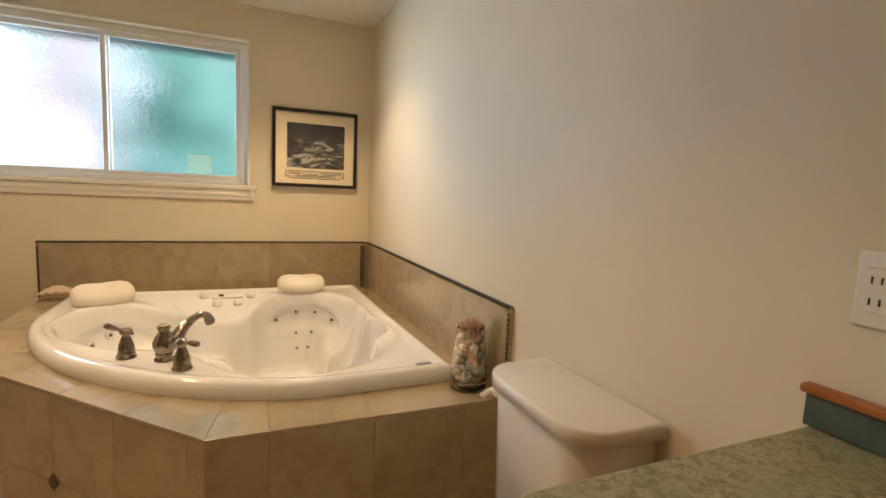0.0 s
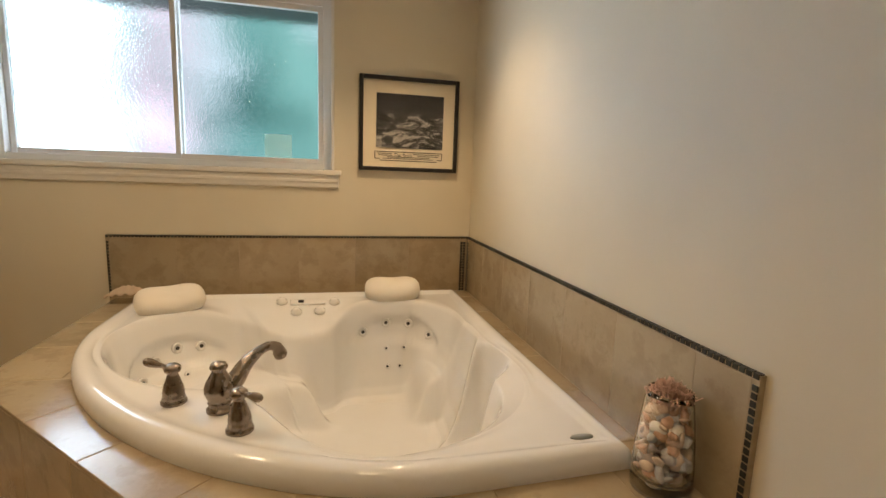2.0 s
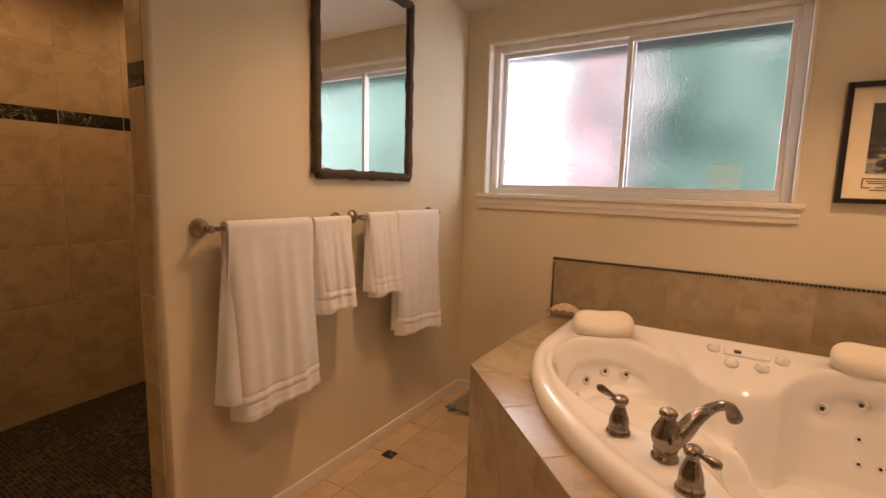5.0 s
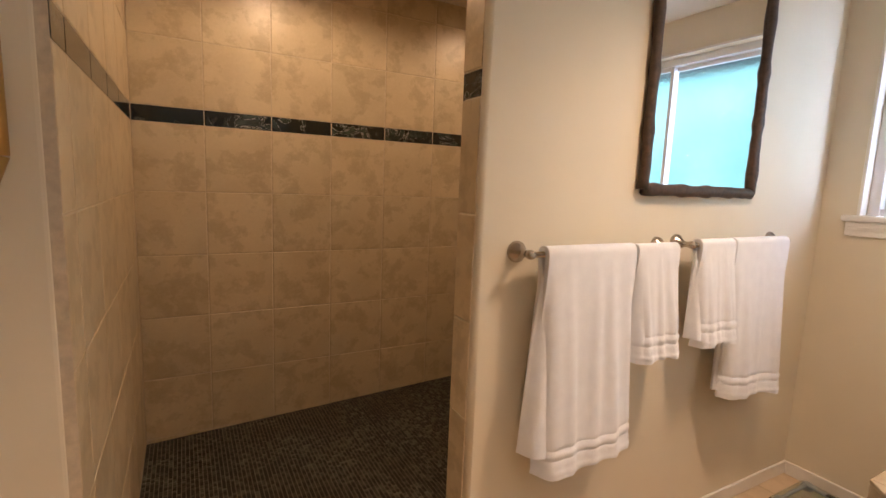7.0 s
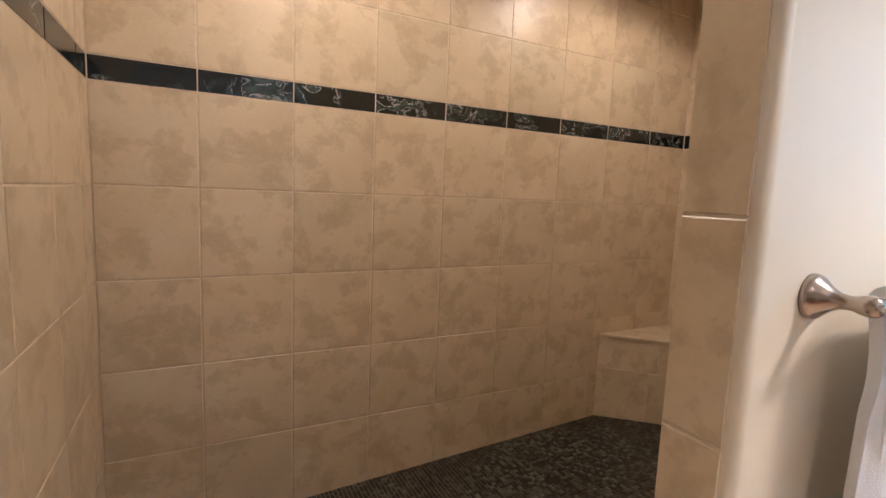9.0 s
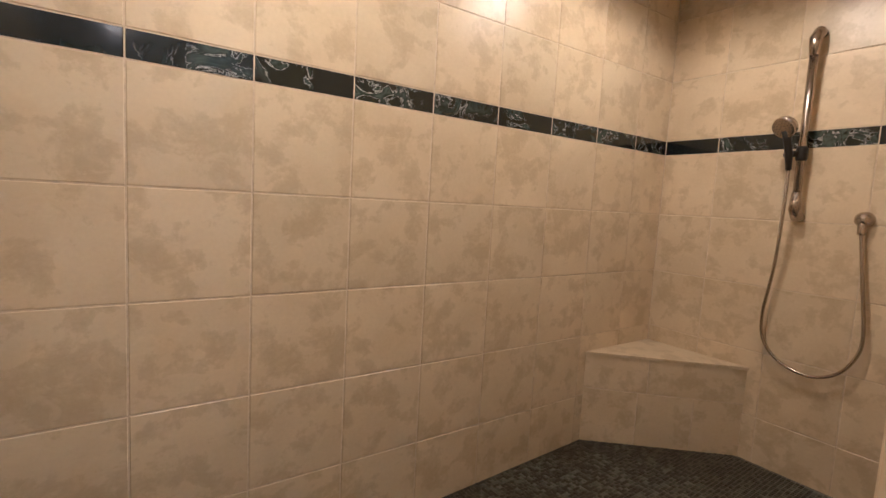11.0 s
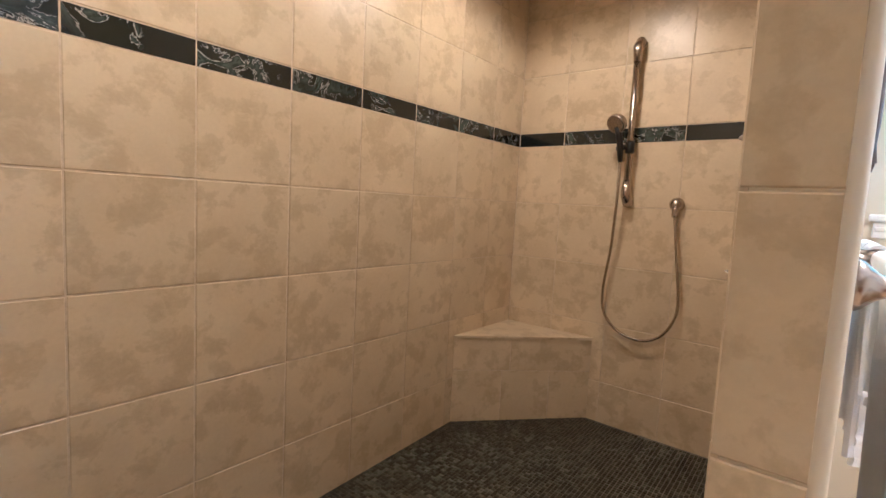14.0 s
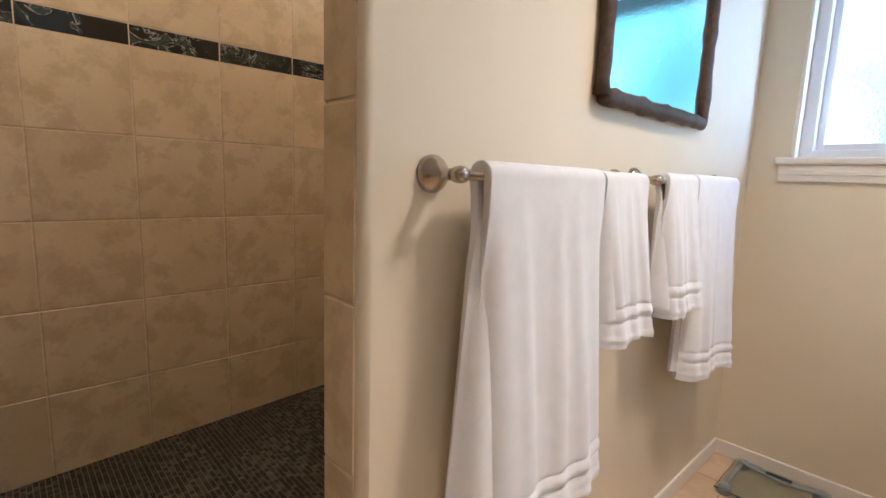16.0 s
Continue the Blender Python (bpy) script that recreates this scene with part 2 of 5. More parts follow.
def add_box(bm, x0, x1, y0, y1, z0, z1, bevel=0.0, segs=2):
    r = bmesh.ops.create_cube(bm, size=1, matrix=Matrix.Translation(((x0 + x1) / 2, (y0 + y1) / 2, (z0 + z1) / 2)) @ Matrix.Diagonal((x1 - x0, y1 - y0, z1 - z0, 1)))
    if bevel:
        es = list({e for v in r["verts"] for e in v.link_edges})
        bmesh.ops.bevel(bm, geom=es, offset=bevel, segments=segs, affect="EDGES", profile=0.5)
    return bm


def box(x0, x1, y0, y1, z0, z1, bevel=0.0, segs=2):
    return add_box(bmesh.new(), x0, x1, y0, y1, z0, z1, bevel, segs)


def lathe(profile, n=32, m=Matrix.Identity(4), bm=None):
    """A turned body from (radius, height) pairs about z."""
    bm = bm or bmesh.new()
    rings = []
    for r, z in profile:
        if r < 1e-5:
            rings.append([bm.verts.new(m @ Vector((0, 0, z)))])
        else:
            rings.append([bm.verts.new(m @ Vector((r * math.cos(2 * math.pi * k / n), r * math.sin(2 * math.pi * k / n), z))) for k in range(n)])
    for a, b in zip(rings, rings[1:]):
        for k in range(n):
            q = [a[k % len(a)], a[(k + 1) % len(a)], b[(k + 1) % len(b)], b[k % len(b)]]
            u = []
            for v in q:
                if v not in u:
                    u.append(v)
            if len(u) > 2:
                bm.faces.new(u)
    for ring, flip in ((rings[0], True), (rings[-1], False)):
        if len(ring) > 1:
            bm.faces.new(ring[::-1] if flip else ring)
    return bm


def smooth_path(points, n=8):
    """Catmull-Rom through the points."""
    p = [Vector(q) for q in points]
    p = [2 * p[0] - p[1]] + p + [2 * p[-1] - p[-2]]
    out = []
    for i in range(1, len(p) - 2):
        for k in range(n):
            t = k / n
            out.append(0.5 * (2 * p[i] + (p[i + 1] - p[i - 1]) * t + (2 * p[i - 1] - 5 * p[i] + 4 * p[i + 1] - p[i + 2]) * t * t + (3 * p[i] - p[i - 1] - 3 * p[i + 1] + p[i + 2]) * t ** 3))
    return out + [p[-2]]


def tube(points, radius, n=12, bm=None):
    """A round bar along a path; radius is a number or one for each point."""
    bm = bm or bmesh.new()
    pts = [Vector(p) for p in points]
    rs = radius if isinstance(radius, (list, tuple)) else [radius] * len(pts)
    rings, side = [], None
    for i, p in enumerate(pts):
        d = (pts[min(i + 1, len(pts) - 1)] - pts[max(i - 1, 0)]).normalized()
        if side is None:
            side = d.cross(Vector((0, 0, 1)) if abs(d.z) < 0.9 else Vector((1, 0, 0))).normalized()
        side = (side - d * side.dot(d)).normalized()
        up = d.cross(side)
        rings.append([bm.verts.new(p + rs[i] * (math.cos(2 * math.pi * k / n) * side + math.sin(2 * math.pi * k / n) * up)) for k in range(n)])
    for a, b in zip(rings, rings[1:]):
        for k in range(n):
            bm.faces.new((a[k], a[(k + 1) % n], b[(k + 1) % n], b[k]))
    bm.faces.new(rings[0][::-1])
    bm.faces.new(rings[-1])
    return bm


def prism(outline, z0, z1, bevel=0.0):
    bm = bmesh.new()
    a = [bm.verts.new((x, y, z0)) for x, y in outline]
    b = [bm.verts.new((x, y, z1)) for x, y in outline]
    n = len(a)
    bm.faces.new(a[::-1])
    top = bm.faces.new(b)
    for k in range(n):
        bm.faces.new((a[k], a[(k + 1) % n], b[(k + 1) % n], b[k]))
    bmesh.ops.recalc_face_normals(bm, faces=bm.faces)
    if bevel:
        bmesh.ops.bevel(bm, geom=list(top.edges), offset=bevel, segments=3, affect="EDGES", profile=0.5)
    return bm


TILE_MESHES = {}


def tile_mesh(outline, thick, bevel, material):
    """A flat piece with chamfered edges from an outline in its own plane."""
    key = (tuple((round(u, 4), round(v, 4)) for u, v in outline), thick, bevel, material.name)
    if key not in TILE_MESHES:
        cu = sum(u for u, v in outline) / len(outline)
        cv = sum(v for u, v in outline) / len(outline)
        n = len(outline)
        ring = []
        for i, (u, v) in enumerate(outline):
            d = max(1e-6, math.hypot(u - cu, v - cv))
            ring.append((u - (u - cu) / d * bevel * 1.4, v - (v - cv) / d * bevel * 1.4))
        verts = [(u, v, 0) for u, v in outline] + [(u, v, thick - bevel) for u, v in outline] + [(u, v, thick) for u, v in ring]
        faces = [tuple(range(2 * n, 3 * n))]
        for s in (0, n):
            faces += [(s + k, s + (k + 1) % n, s + n + (k + 1) % n, s + n + k) for k in range(n)]
        me = bpy.data.meshes.new("tile")
        me.from_pydata(verts, [], faces)
        me.materials.append(material)
        TILE_MESHES[key] = me
    return TILE_MESHES[key]


def place_tile(name, parent, outline, origin, u, v, thick, bevel, material):
    u, v = Vector(u), Vector(v)
    w = u.cross(v)
    cu = sum(p[0] for p in outline) / len(outline)
    cv = sum(p[1] for p in outline) / len(outline)
    local = [(p[0] - cu, p[1] - cv) for p in outline]
    ob = new(name, tile_mesh(local, thick, bevel, material))
    ob.parent = parent
    m = Matrix((u, v, w)).transposed().to_4x4()
    m.translation = Vector(origin) + u * cu + v * cv
    ob.matrix_basis = m
    return ob


GAP = 0.0042


def tile_field(parent, origin, u, v, us, vs, material, name="tile", thick=0.010, bevel=0.0018, gap=GAP, skip=None):
    """Tiles between the joints us and vs, measured along u and v from origin."""
    for a0, a1 in zip(us, us[1:]):
        for b0, b1 in zip(vs, vs[1:]):
            if a1 - a0 < 0.012 or b1 - b0 < 0.012 or (skip and skip((a0 + a1) / 2, (b0 + b1) / 2)):
                continue
            g = gap / 2
            place_tile(name, parent, [(a0 + g, b0 + g), (a1 - g, b0 + g), (a1 - g, b1 - g), (a0 + g, b1 - g)], origin, u, v, thick, bevel, material)


def structure(name, bm, material, label, category):
    return tagged(mesh_ob(name, bm, material), label, category, kind="structure")


# ---- shell of the rooms ----
TH = 0.12
bm = box(X_LOW - 0.05, X_EAST + TH, Y_SOUTH - TH, Y_NORTH + 0.25, -0.12, -0.0015)
floor = structure("floor", bm, GROUT_TAN, "beige ceramic tile floor with small dark inset squares", "floor")
wx0, wx1, wz0, wz1 = WIN
bm = bmesh.new()
for a in ((X_BACK - TH, wx0, -0.12, Z_CEIL), (wx1, X_EAST + TH, -0.12, Z_CEIL), (wx0, wx1, -0.12, wz0), (wx0, wx1, wz1, Z_CEIL)):
    add_box(bm, a[0], a[1], Y_NORTH, Y_NORTH + 0.16, a[2], a[3])
wall_north = structure("wall_north", bm, PLASTER, "cream painted wall with a window opening above the tub", "wall")
wall_east = structure("wall_east", box(X_EAST, X_EAST + TH, Y_SOUTH, Y_NORTH, -0.12, Z_CEIL), PLASTER, "plain cream painted wall beside tub and toilet", "wall")
wall_south = structure("wall_south", box(X_LOW - TH, X_EAST + TH, Y_SOUTH - TH, Y_SOUTH, -0.12, Z_CEIL), PLASTER, "plain cream painted wall", "wall")
bm = box(X_LOW - TH, X_LOW, Y_SOUTH, Y_SHS - 0.012, -0.12, Z_CEIL)
bmesh.ops.bevel(bm, geom=[e for e in bm.edges if abs(e.verts[0].co.z - e.verts[1].co.z) > 1 and e.verts[0].co.x > X_LOW - 0.01 and e.verts[0].co.y > 0], offset=0.018, segments=5, affect="EDGES", profile=0.5)
wall_west = structure("wall_west", bm, PLASTER, "cream painted wall beside the shower entrance", "wall")
bm = box(X_PART + 0.012, X_WEST, Y_JAMB + 0.003, Y_NORTH, -0.12, Z_CEIL)
bmesh.ops.bevel(bm, geom=[e for e in bm.edges if abs(e.verts[0].co.z - e.verts[1].co.z) > 1 and e.verts[0].co.x > X_WEST - 0.01 and e.verts[0].co.y < 2], offset=0.019, segments=6, affect="EDGES", profile=0.5)
wall_partition = structure("wall_partition", bm, PLASTER, "cream painted partition wall with rounded corner", "wall")
for p in wall_partition.data.polygons:
    p.use_smooth = abs(p.normal.x) < 0.999 and abs(p.normal.y) < 0.999 and abs(p.normal.z) < 0.5
ceiling = structure("ceiling", box(X_BACK - TH, X_EAST + TH, Y_SOUTH - TH, Y_NORTH + 0.16, Z_CEIL, Z_CEIL + 0.1), CEIL_PAINT, "flat pale painted ceiling", "ceiling")
wall_shower_back = structure("wall_shower_back", box(X_BACK - TH, X_BACK - 0.0018, Y_SHS - TH, Y_SHN + 0.1, -0.12, Z_CEIL), GROUT, "beige tiled shower wall with dark marble band", "wall")
wall_shower_north = structure("wall_shower_north", box(X_BACK - 0.0018, X_PART + 0.012, Y_SHN + 0.0018, Y_NORTH, -0.12, Z_CEIL), GROUT, "beige tiled shower end wall with dark marble band", "wall")
wall_shower_south = structure("wall_shower_south", box(X_BACK - 0.0018, X_LOW - 0.002, Y_SHS - TH, Y_SHS - 0.0018, -0.12, Z_CEIL), GROUT, "beige tiled shower end wall with dark marble band", "wall")
wall_shower_side = structure("wall_shower_side", box(X_PART + 0.0018, X_PART + 0.011, Y_JAMB + 0.004, Y_SHN + 0.01, -0.12, Z_CEIL), GROUT, "beige tiled shower side of the partition wall", "wall")
# sloping shower floor
bm = bmesh.new()
vs = [bm.verts.new((x, y, z)) for z_off in (-0.12, 0) for x, y in ((X_BACK - 0.01, Y_SHS - 0.01), (X_WEST - 0.02, Y_SHS - 0.01), (X_WEST - 0.02, Y_JAMB), (X_PART + 0.01, Y_JAMB), (X_PART + 0.01, Y_SHN + 0.01), (X_BACK - 0.01, Y_SHN + 0.01)) for z in (shower_z(y) - 0.0022 + z_off,)]
bm.faces.new(vs[6:])
bm.faces.new(vs[:6][::-1])
for k in range(6):
    bm.faces.new((vs[k], vs[(k + 1) % 6], vs[6 + (k + 1) % 6], vs[6 + k]))
shower_floor = structure("shower_floor", bm, GROUT_DARK, "dark green slate mosaic shower floor", "floor")
# baseboards
def baseboard(name, x0, x1, y0, y1):
    return structure(name, box(x0, x1, y0, y1, 0.0, 0.068, 0.005), TRIM, "painted baseboard with rounded top edge", "baseboard")


baseboard("baseboard", X_WEST, X_WEST + 0.012, Y_JAMB + 0.05, Y_NORTH)
baseboard("baseboard", X_WEST + 0.012, -1.19, Y_NORTH - 0.012, Y_NORTH)
baseboard("baseboard", X_LOW, X_LOW + 0.012, Y_SOUTH, Y_SHS - 0.06)

# ---- window ----
win = tagged(empty("window_1", (wx0 + wx1) / 2, Y_NORTH, wz0), "white vinyl sliding window with obscure glass", "window", kind="structure")


def wpart(name, bm, material, parent=win, smooth=False):
    ob = part(name, bm, material, parent, smooth=smooth)
    ob.matrix_parent_inverse = win.matrix_world.inverted()
    return ob


YF = Y_NORTH + 0.055
fz0 = wz0 + 0.006
bm = bmesh.new()
add_box(bm, wx0, wx0 + 0.045, YF, YF + 0.09, fz0, wz1, 0.004)
add_box(bm, wx1 - 0.045, wx1, YF, YF + 0.09, fz0, wz1, 0.004)
add_box(bm, wx0 + 0.045, wx1 - 0.045, YF, YF + 0.09, wz1 - 0.042, wz1, 0.004)
add_box(bm, wx0 + 0.045, wx1 - 0.045, YF, YF + 0.09, fz0, fz0 + 0.032, 0.004)
wpart("window_frame", bm, VINYL)
XM = -0.872


def sash(x0, x1, y):
    z0, z1, w = fz0 + 0.032, wz1 - 0.042, 0.026
    b = bmesh.new()
    add_box(b, x0, x0 + w, y, y + 0.03, z0, z1, 0.003)
    add_box(b, x1 - w, x1, y, y + 0.03, z0, z1, 0.003)
    add_box(b, x0 + w, x1 - w, y, y + 0.03, z1 - w, z1, 0.003)
    add_box(b, x0 + w, x1 - w, y, y + 0.03, z0, z0 + w, 0.003)
    s = wpart("sash", b, VINYL)
    g = wpart("pane", box(x0 + w, x1 - w, y + 0.012, y + 0.016, z0 + w, z1 - w), GLASS)
    g.parent = s
    g.visible_shadow = False
    return s


sash(wx0 + 0.045, XM + 0.02, YF + 0.045)
sash(XM - 0.016, wx1 - 0.045, YF + 0.012)
bm = box(-1.738, -0.048, Y_NORTH - 0.030, Y_NORTH + 0.055, wz0 - 0.022, wz0 + 0.006, 0.008, 3)
structure("window_sill", bm, TRIM, "painted wooden window sill with rounded nose", "sill")
bm = box(-1.722, -0.062, Y_NORTH - 0.016, Y_NORTH, wz0 - 0.088, wz0 - 0.022, 0.004)
add_box(bm, -1.717, -0.067, Y_NORTH - 0.022, Y_NORTH - 0.014, wz0 - 0.062, wz0 - 0.044, 0.003)
structure("trim", bm, TRIM, "moulded apron below the window sill", "trim")
bm = bmesh.new()
for a in ((wx0 - 0.014, wx0 + 0.001, wz0 + 0.006, wz1), (wx1 - 0.001, wx1 + 0.014, wz0 + 0.006, wz1), (wx0 - 0.014, wx1 + 0.014, wz1, wz1 + 0.014)):
    add_box(bm, a[0], a[1], Y_NORTH - 0.007, Y_NORTH + 0.055, a[2], a[3], 0.003)
structure("trim", bm, TRIM, "narrow painted casing round the window opening", "trim")
# sticker on the pane
tagged(mesh_ob("sticker", box(-0.452, -0.312, YF + 0.0275, YF + 0.0285, fz0 + 0.064, fz0 + 0.182), mat("sticker_paper", (0.75, 0.92, 0.84), 0.75, Transmission_Weight=0.6, IOR=1.05)), "pale green paper sticker on the window glass", "sticker")
# roof overhang outside, above the window
structure("eave", box(-3.6, 1.6, Y_NORTH + 0.165, 4.22, 2.235, 2.36), make_wood("eave_wood", (0.03, 0.04, 0.04), (0.05, 0.06, 0.06)), "dark painted roof overhang outside the window", "eave")
# garden beyond the glass, glowing as daylight, its east end brightened as fill
bm = bmesh.new()
pts = []
for k in range(33):
    a = math.radians(-80 + 160 * k / 32)
    pts.append((-0.9 + 8.0 * math.sin(a), Y_NORTH + 0.4 + 4.2 * math.cos(a)))
low = [bm.verts.new((x, y, -1.5)) for x, y in pts]
high = [bm.verts.new((x, y, 4.6)) for x, y in pts]
for k in range(32):
    bm.faces.new((low[k + 1], low[k], high[k], high[k + 1]))
structure("backdrop", bm, make_backdrop(), "glowing blurred sky and green garden beyond the window, with an added bright end", "backdrop")
structure("ground", box(-60, 60, Y_NORTH + 0.3, 120, -0.5, -0.4), mat("lawn", (0.06, 0.10, 0.035), 0.9), "green lawn outside the window", "ground")

# ---- tub platform ----
DECK = [(-1.18, 3.603), (-1.18, 2.575), (-0.232, 1.625), (0.70, 1.625), (0.70, 3.603)]
OUT_C, OUT_RX, OUT_RY, OUT_N = (0.15, 2.95), 1.15, 1.145, 1.80


def tub_outline(grow=0.0, n=36):
    """The tub's footprint, anticlockwise from its front end."""
    pts = [(0.562 + grow, 3.42 + grow), (-1.0 - grow, 3.42 + grow)]
    for k in range(n + 1):
        a = math.pi + math.pi / 2 * k / n
        c, s = math.cos(a), math.sin(a)
        pts.append((OUT_C[0] - (OUT_RX + grow) * abs(c) ** (2 / OUT_N), OUT_C[1] - (OUT_RY + grow) * abs(s) ** (2 / OUT_N)))
    return pts + [(0.588 + grow, 1.822 - grow)]


def plank_platform():
    deck = empty("tub_platform", 0.1, 2.6, 0)
    inner = tub_outline(-0.03)
    bm = bmesh.new()
    top, out = Z_DECK - 0.002, [(x + (0.002 if x < 0 else 0), y + (0.002 if y < 3 else 0)) for x, y in DECK]
    rings = []
    for z in (0.0, top):
        rings.append([bm.verts.new((x, y, z)) for x, y in out])
    for k in range(len(out)):
        bm.faces.new((rings[0][k - 1], rings[0][k], rings[1][k], rings[1][k - 1]))
    hole = [bm.verts.new((x, y, top)) for x, y in inner]
    es = [bm.edges.new((hole[k - 1], hole[k])) for k in range(len(hole))]
    es += [bm.edges.get((rings[1][k - 1], rings[1][k])) for k in range(len(out))]
    bmesh.ops.triangle_fill(bm, edges=es, use_beauty=True)
    bmesh.ops.recalc_face_normals(bm, faces=bm.faces)
    body = part("platform_body", bm, GROUT_TAN, deck, smooth=False)
    body.matrix_parent_inverse = deck.matrix_world.inverted()
    return tagged(deck, "raised tub platform clad in tan ceramic tiles", "tub platform"), body


platform, platform_body = plank_platform()

# ---- corner whirlpool tub ----
BASIN_C = Vector((-0.05, 2.55))
BASIN = [(8.7, 0.531), (31.0, 0.601), (43.8, 0.693), (54.5, 0.749), (62.9, 0.769), (70.3, 0.743), (77.1, 0.718), (83.3, 0.69), (89.5, 0.635), (95.1, 0.557), (102.7, 0.523), (111.0, 0.53), (117.7, 0.57), (121.6, 0.64), (122.5, 0.735), (126.0, 0.816), (133.4, 0.888), (141.9, 0.94), (150.2, 0.945), (158.9, 0.916), (168.4, 0.847), (178.5, 0.76), (189.6, 0.659), (199.2, 0.561), (207.1, 0.472), (218.6, 0.409), (235.0, 0.427), (246.6, 0.479), (257.5, 0.553), (265.3, 0.607), (273.6, 0.641), (281.4, 0.658), (290.2, 0.666), (300.6, 0.668), (312.9, 0.662), (325.6, 0.637), (338.4, 0.597), (349.7, 0.559)]


def basin_r(deg):
    """Smooth radius of the basin's lip at an angle about its middle."""
    n = len(BASIN)
    deg %= 360
    if deg < BASIN[0][0]:
        deg += 360
    i = max(k for k in range(n) if BASIN[k][0] <= deg)
    a0, a1 = BASIN[i][0], BASIN[(i + 1) % n][0] + (360 if i + 1 == n else 0)
    t = (deg - a0) / (a1 - a0)
    p = [BASIN[(i + k) % n][1] for k in (-1, 0, 1, 2)]
    return 0.5 * (2 * p[1] + (p[2] - p[0]) * t + (2 * p[0] - 5 * p[1] + 4 * p[2] - p[3]) * t * t + (3 * p[1] - p[0] - 3 * p[2] + p[3]) * t ** 3)


def outline_r(poly, deg):
    """Distance from the basin's middle to a closed outline at an angle."""
    d = Vector((math.cos(radians(deg)), math.sin(radians(deg))))
    best = 9.0
    for k in range(len(poly)):
        a, b = Vector(poly[k - 1]) - BASIN_C, Vector(poly[k]) - BASIN_C
        e = b - a
        den = d.x * e.y - d.y * e.x
        if abs(den) > 1e-9:
            t = (a.x * e.y - a.y * e.x) / den
            s = (a.x * d.y - a.y * d.x) / den
            if t > 0 and -1e-6 <= s <= 1 + 1e-6:
                best = min(best, t)
    return best


RIM_Z = 0.690


def soft(v, w):
    """A smooth step from 0 to 1 about v = 0."""
    return 1 / (1 + math.exp(max(-40, min(40, -v / w))))


def basin_floor(x, y):
    """Height of the bottom: two arm ledges at the back, a side seat and the deep well."""
    ledge_l = soft(y - 2.845 - 0.05 * math.sin((x + 0.55) * 6), 0.011) * soft(-0.165 - x - 0.5 * (y - 2.92), 0.016)
    ledge_r = soft(y - 2.835, 0.011) * soft(x - 0.285, 0.014)
    side = soft(-0.30 - x - 0.25 * (y - 2.5), 0.045)
    base = 0.235 + 0.075 * side
    base += (0.415 - base) * ledge_l
    return base + (0.425 - base) * ledge_r


def panel_drop(deg):
    """How far the control panel's lip dips below the rim."""
    return 0.100 * math.exp(-((deg % 360 - 109) / 20.0) ** 4)


DROP = [(0.0, 0.0), (0.006, 0.035), (0.018, 0.14), (0.038, 0.36), (0.060, 0.58), (0.085, 0.76), (0.115, 0.90), (0.150, 0.97), (0.20, 1.0), (9.0, 1.0)]


def wall_drop(d):
    """Share of the depth reached at a distance inside the lip."""
    for (d0, f0), (d1, f1) in zip(DROP, DROP[1:]):
        if d <= d1:
            return f0 + (f1 - f0) * (d - d0) / (d1 - d0)
    return 1.0


def basin_point(deg, k):
    r = basin_r(deg)
    d = r * (1 - k)
    x, y = BASIN_C.x + r * k * math.cos(radians(deg)), BASIN_C.y + r * k * math.sin(radians(deg))
    a = (deg + 180) % 360 - 180
    # a gently sloping shoulder along the side by the wall
    shelf = 0.085 * soft(6 - a, 3.0) * soft(a + 52, 9.0)
    gentle = 1 - 0.55 * math.exp(-((a - 109) / 24.0) ** 4)
    top = RIM_Z - panel_drop(deg)
    edge = top - 0.42 * min(d, shelf)
    z = edge - wall_drop(max(0.0, d - shelf) / gentle) * (edge - basin_floor(x, y))
    # rounded scoop cut into that shoulder
    scoop = soft(0.118 - math.hypot(max(0.0, x - 0.385), y - 2.485), 0.007) * soft(d - 0.008, 0.003) * soft(x - 0.27, 0.025)
    z += (min(z, 0.27) - z) * scoop
    # shallow bean-shaped recess round the back jets
    for mid, half, zc in ((67.5, 19.0, 0.550), (146.0, 15.0, 0.525)):
        u, v = (a - mid) / half, (z - zc + 0.03 * ((a - mid) / half) ** 2) / 0.058
        inset = soft(1 - math.hypot(u, v), 0.035)
        grow = 0.020 * inset
        x, y = x + grow * math.cos(radians(deg)), y + grow * math.sin(radians(deg))
    return Vector((x, y, z))


def wall_at(deg, z):
    """The point of the basin's wall at an angle and height."""
    k = 1.0
    while k > 0.4 and basin_point(deg, k).z > z:
        k -= 0.002
    return basin_point(deg, k)


RINGS = [1 - 0.007 * k for k in range(1, 48)] + [0.67 - 0.022 * k for k in range(1, 29)]


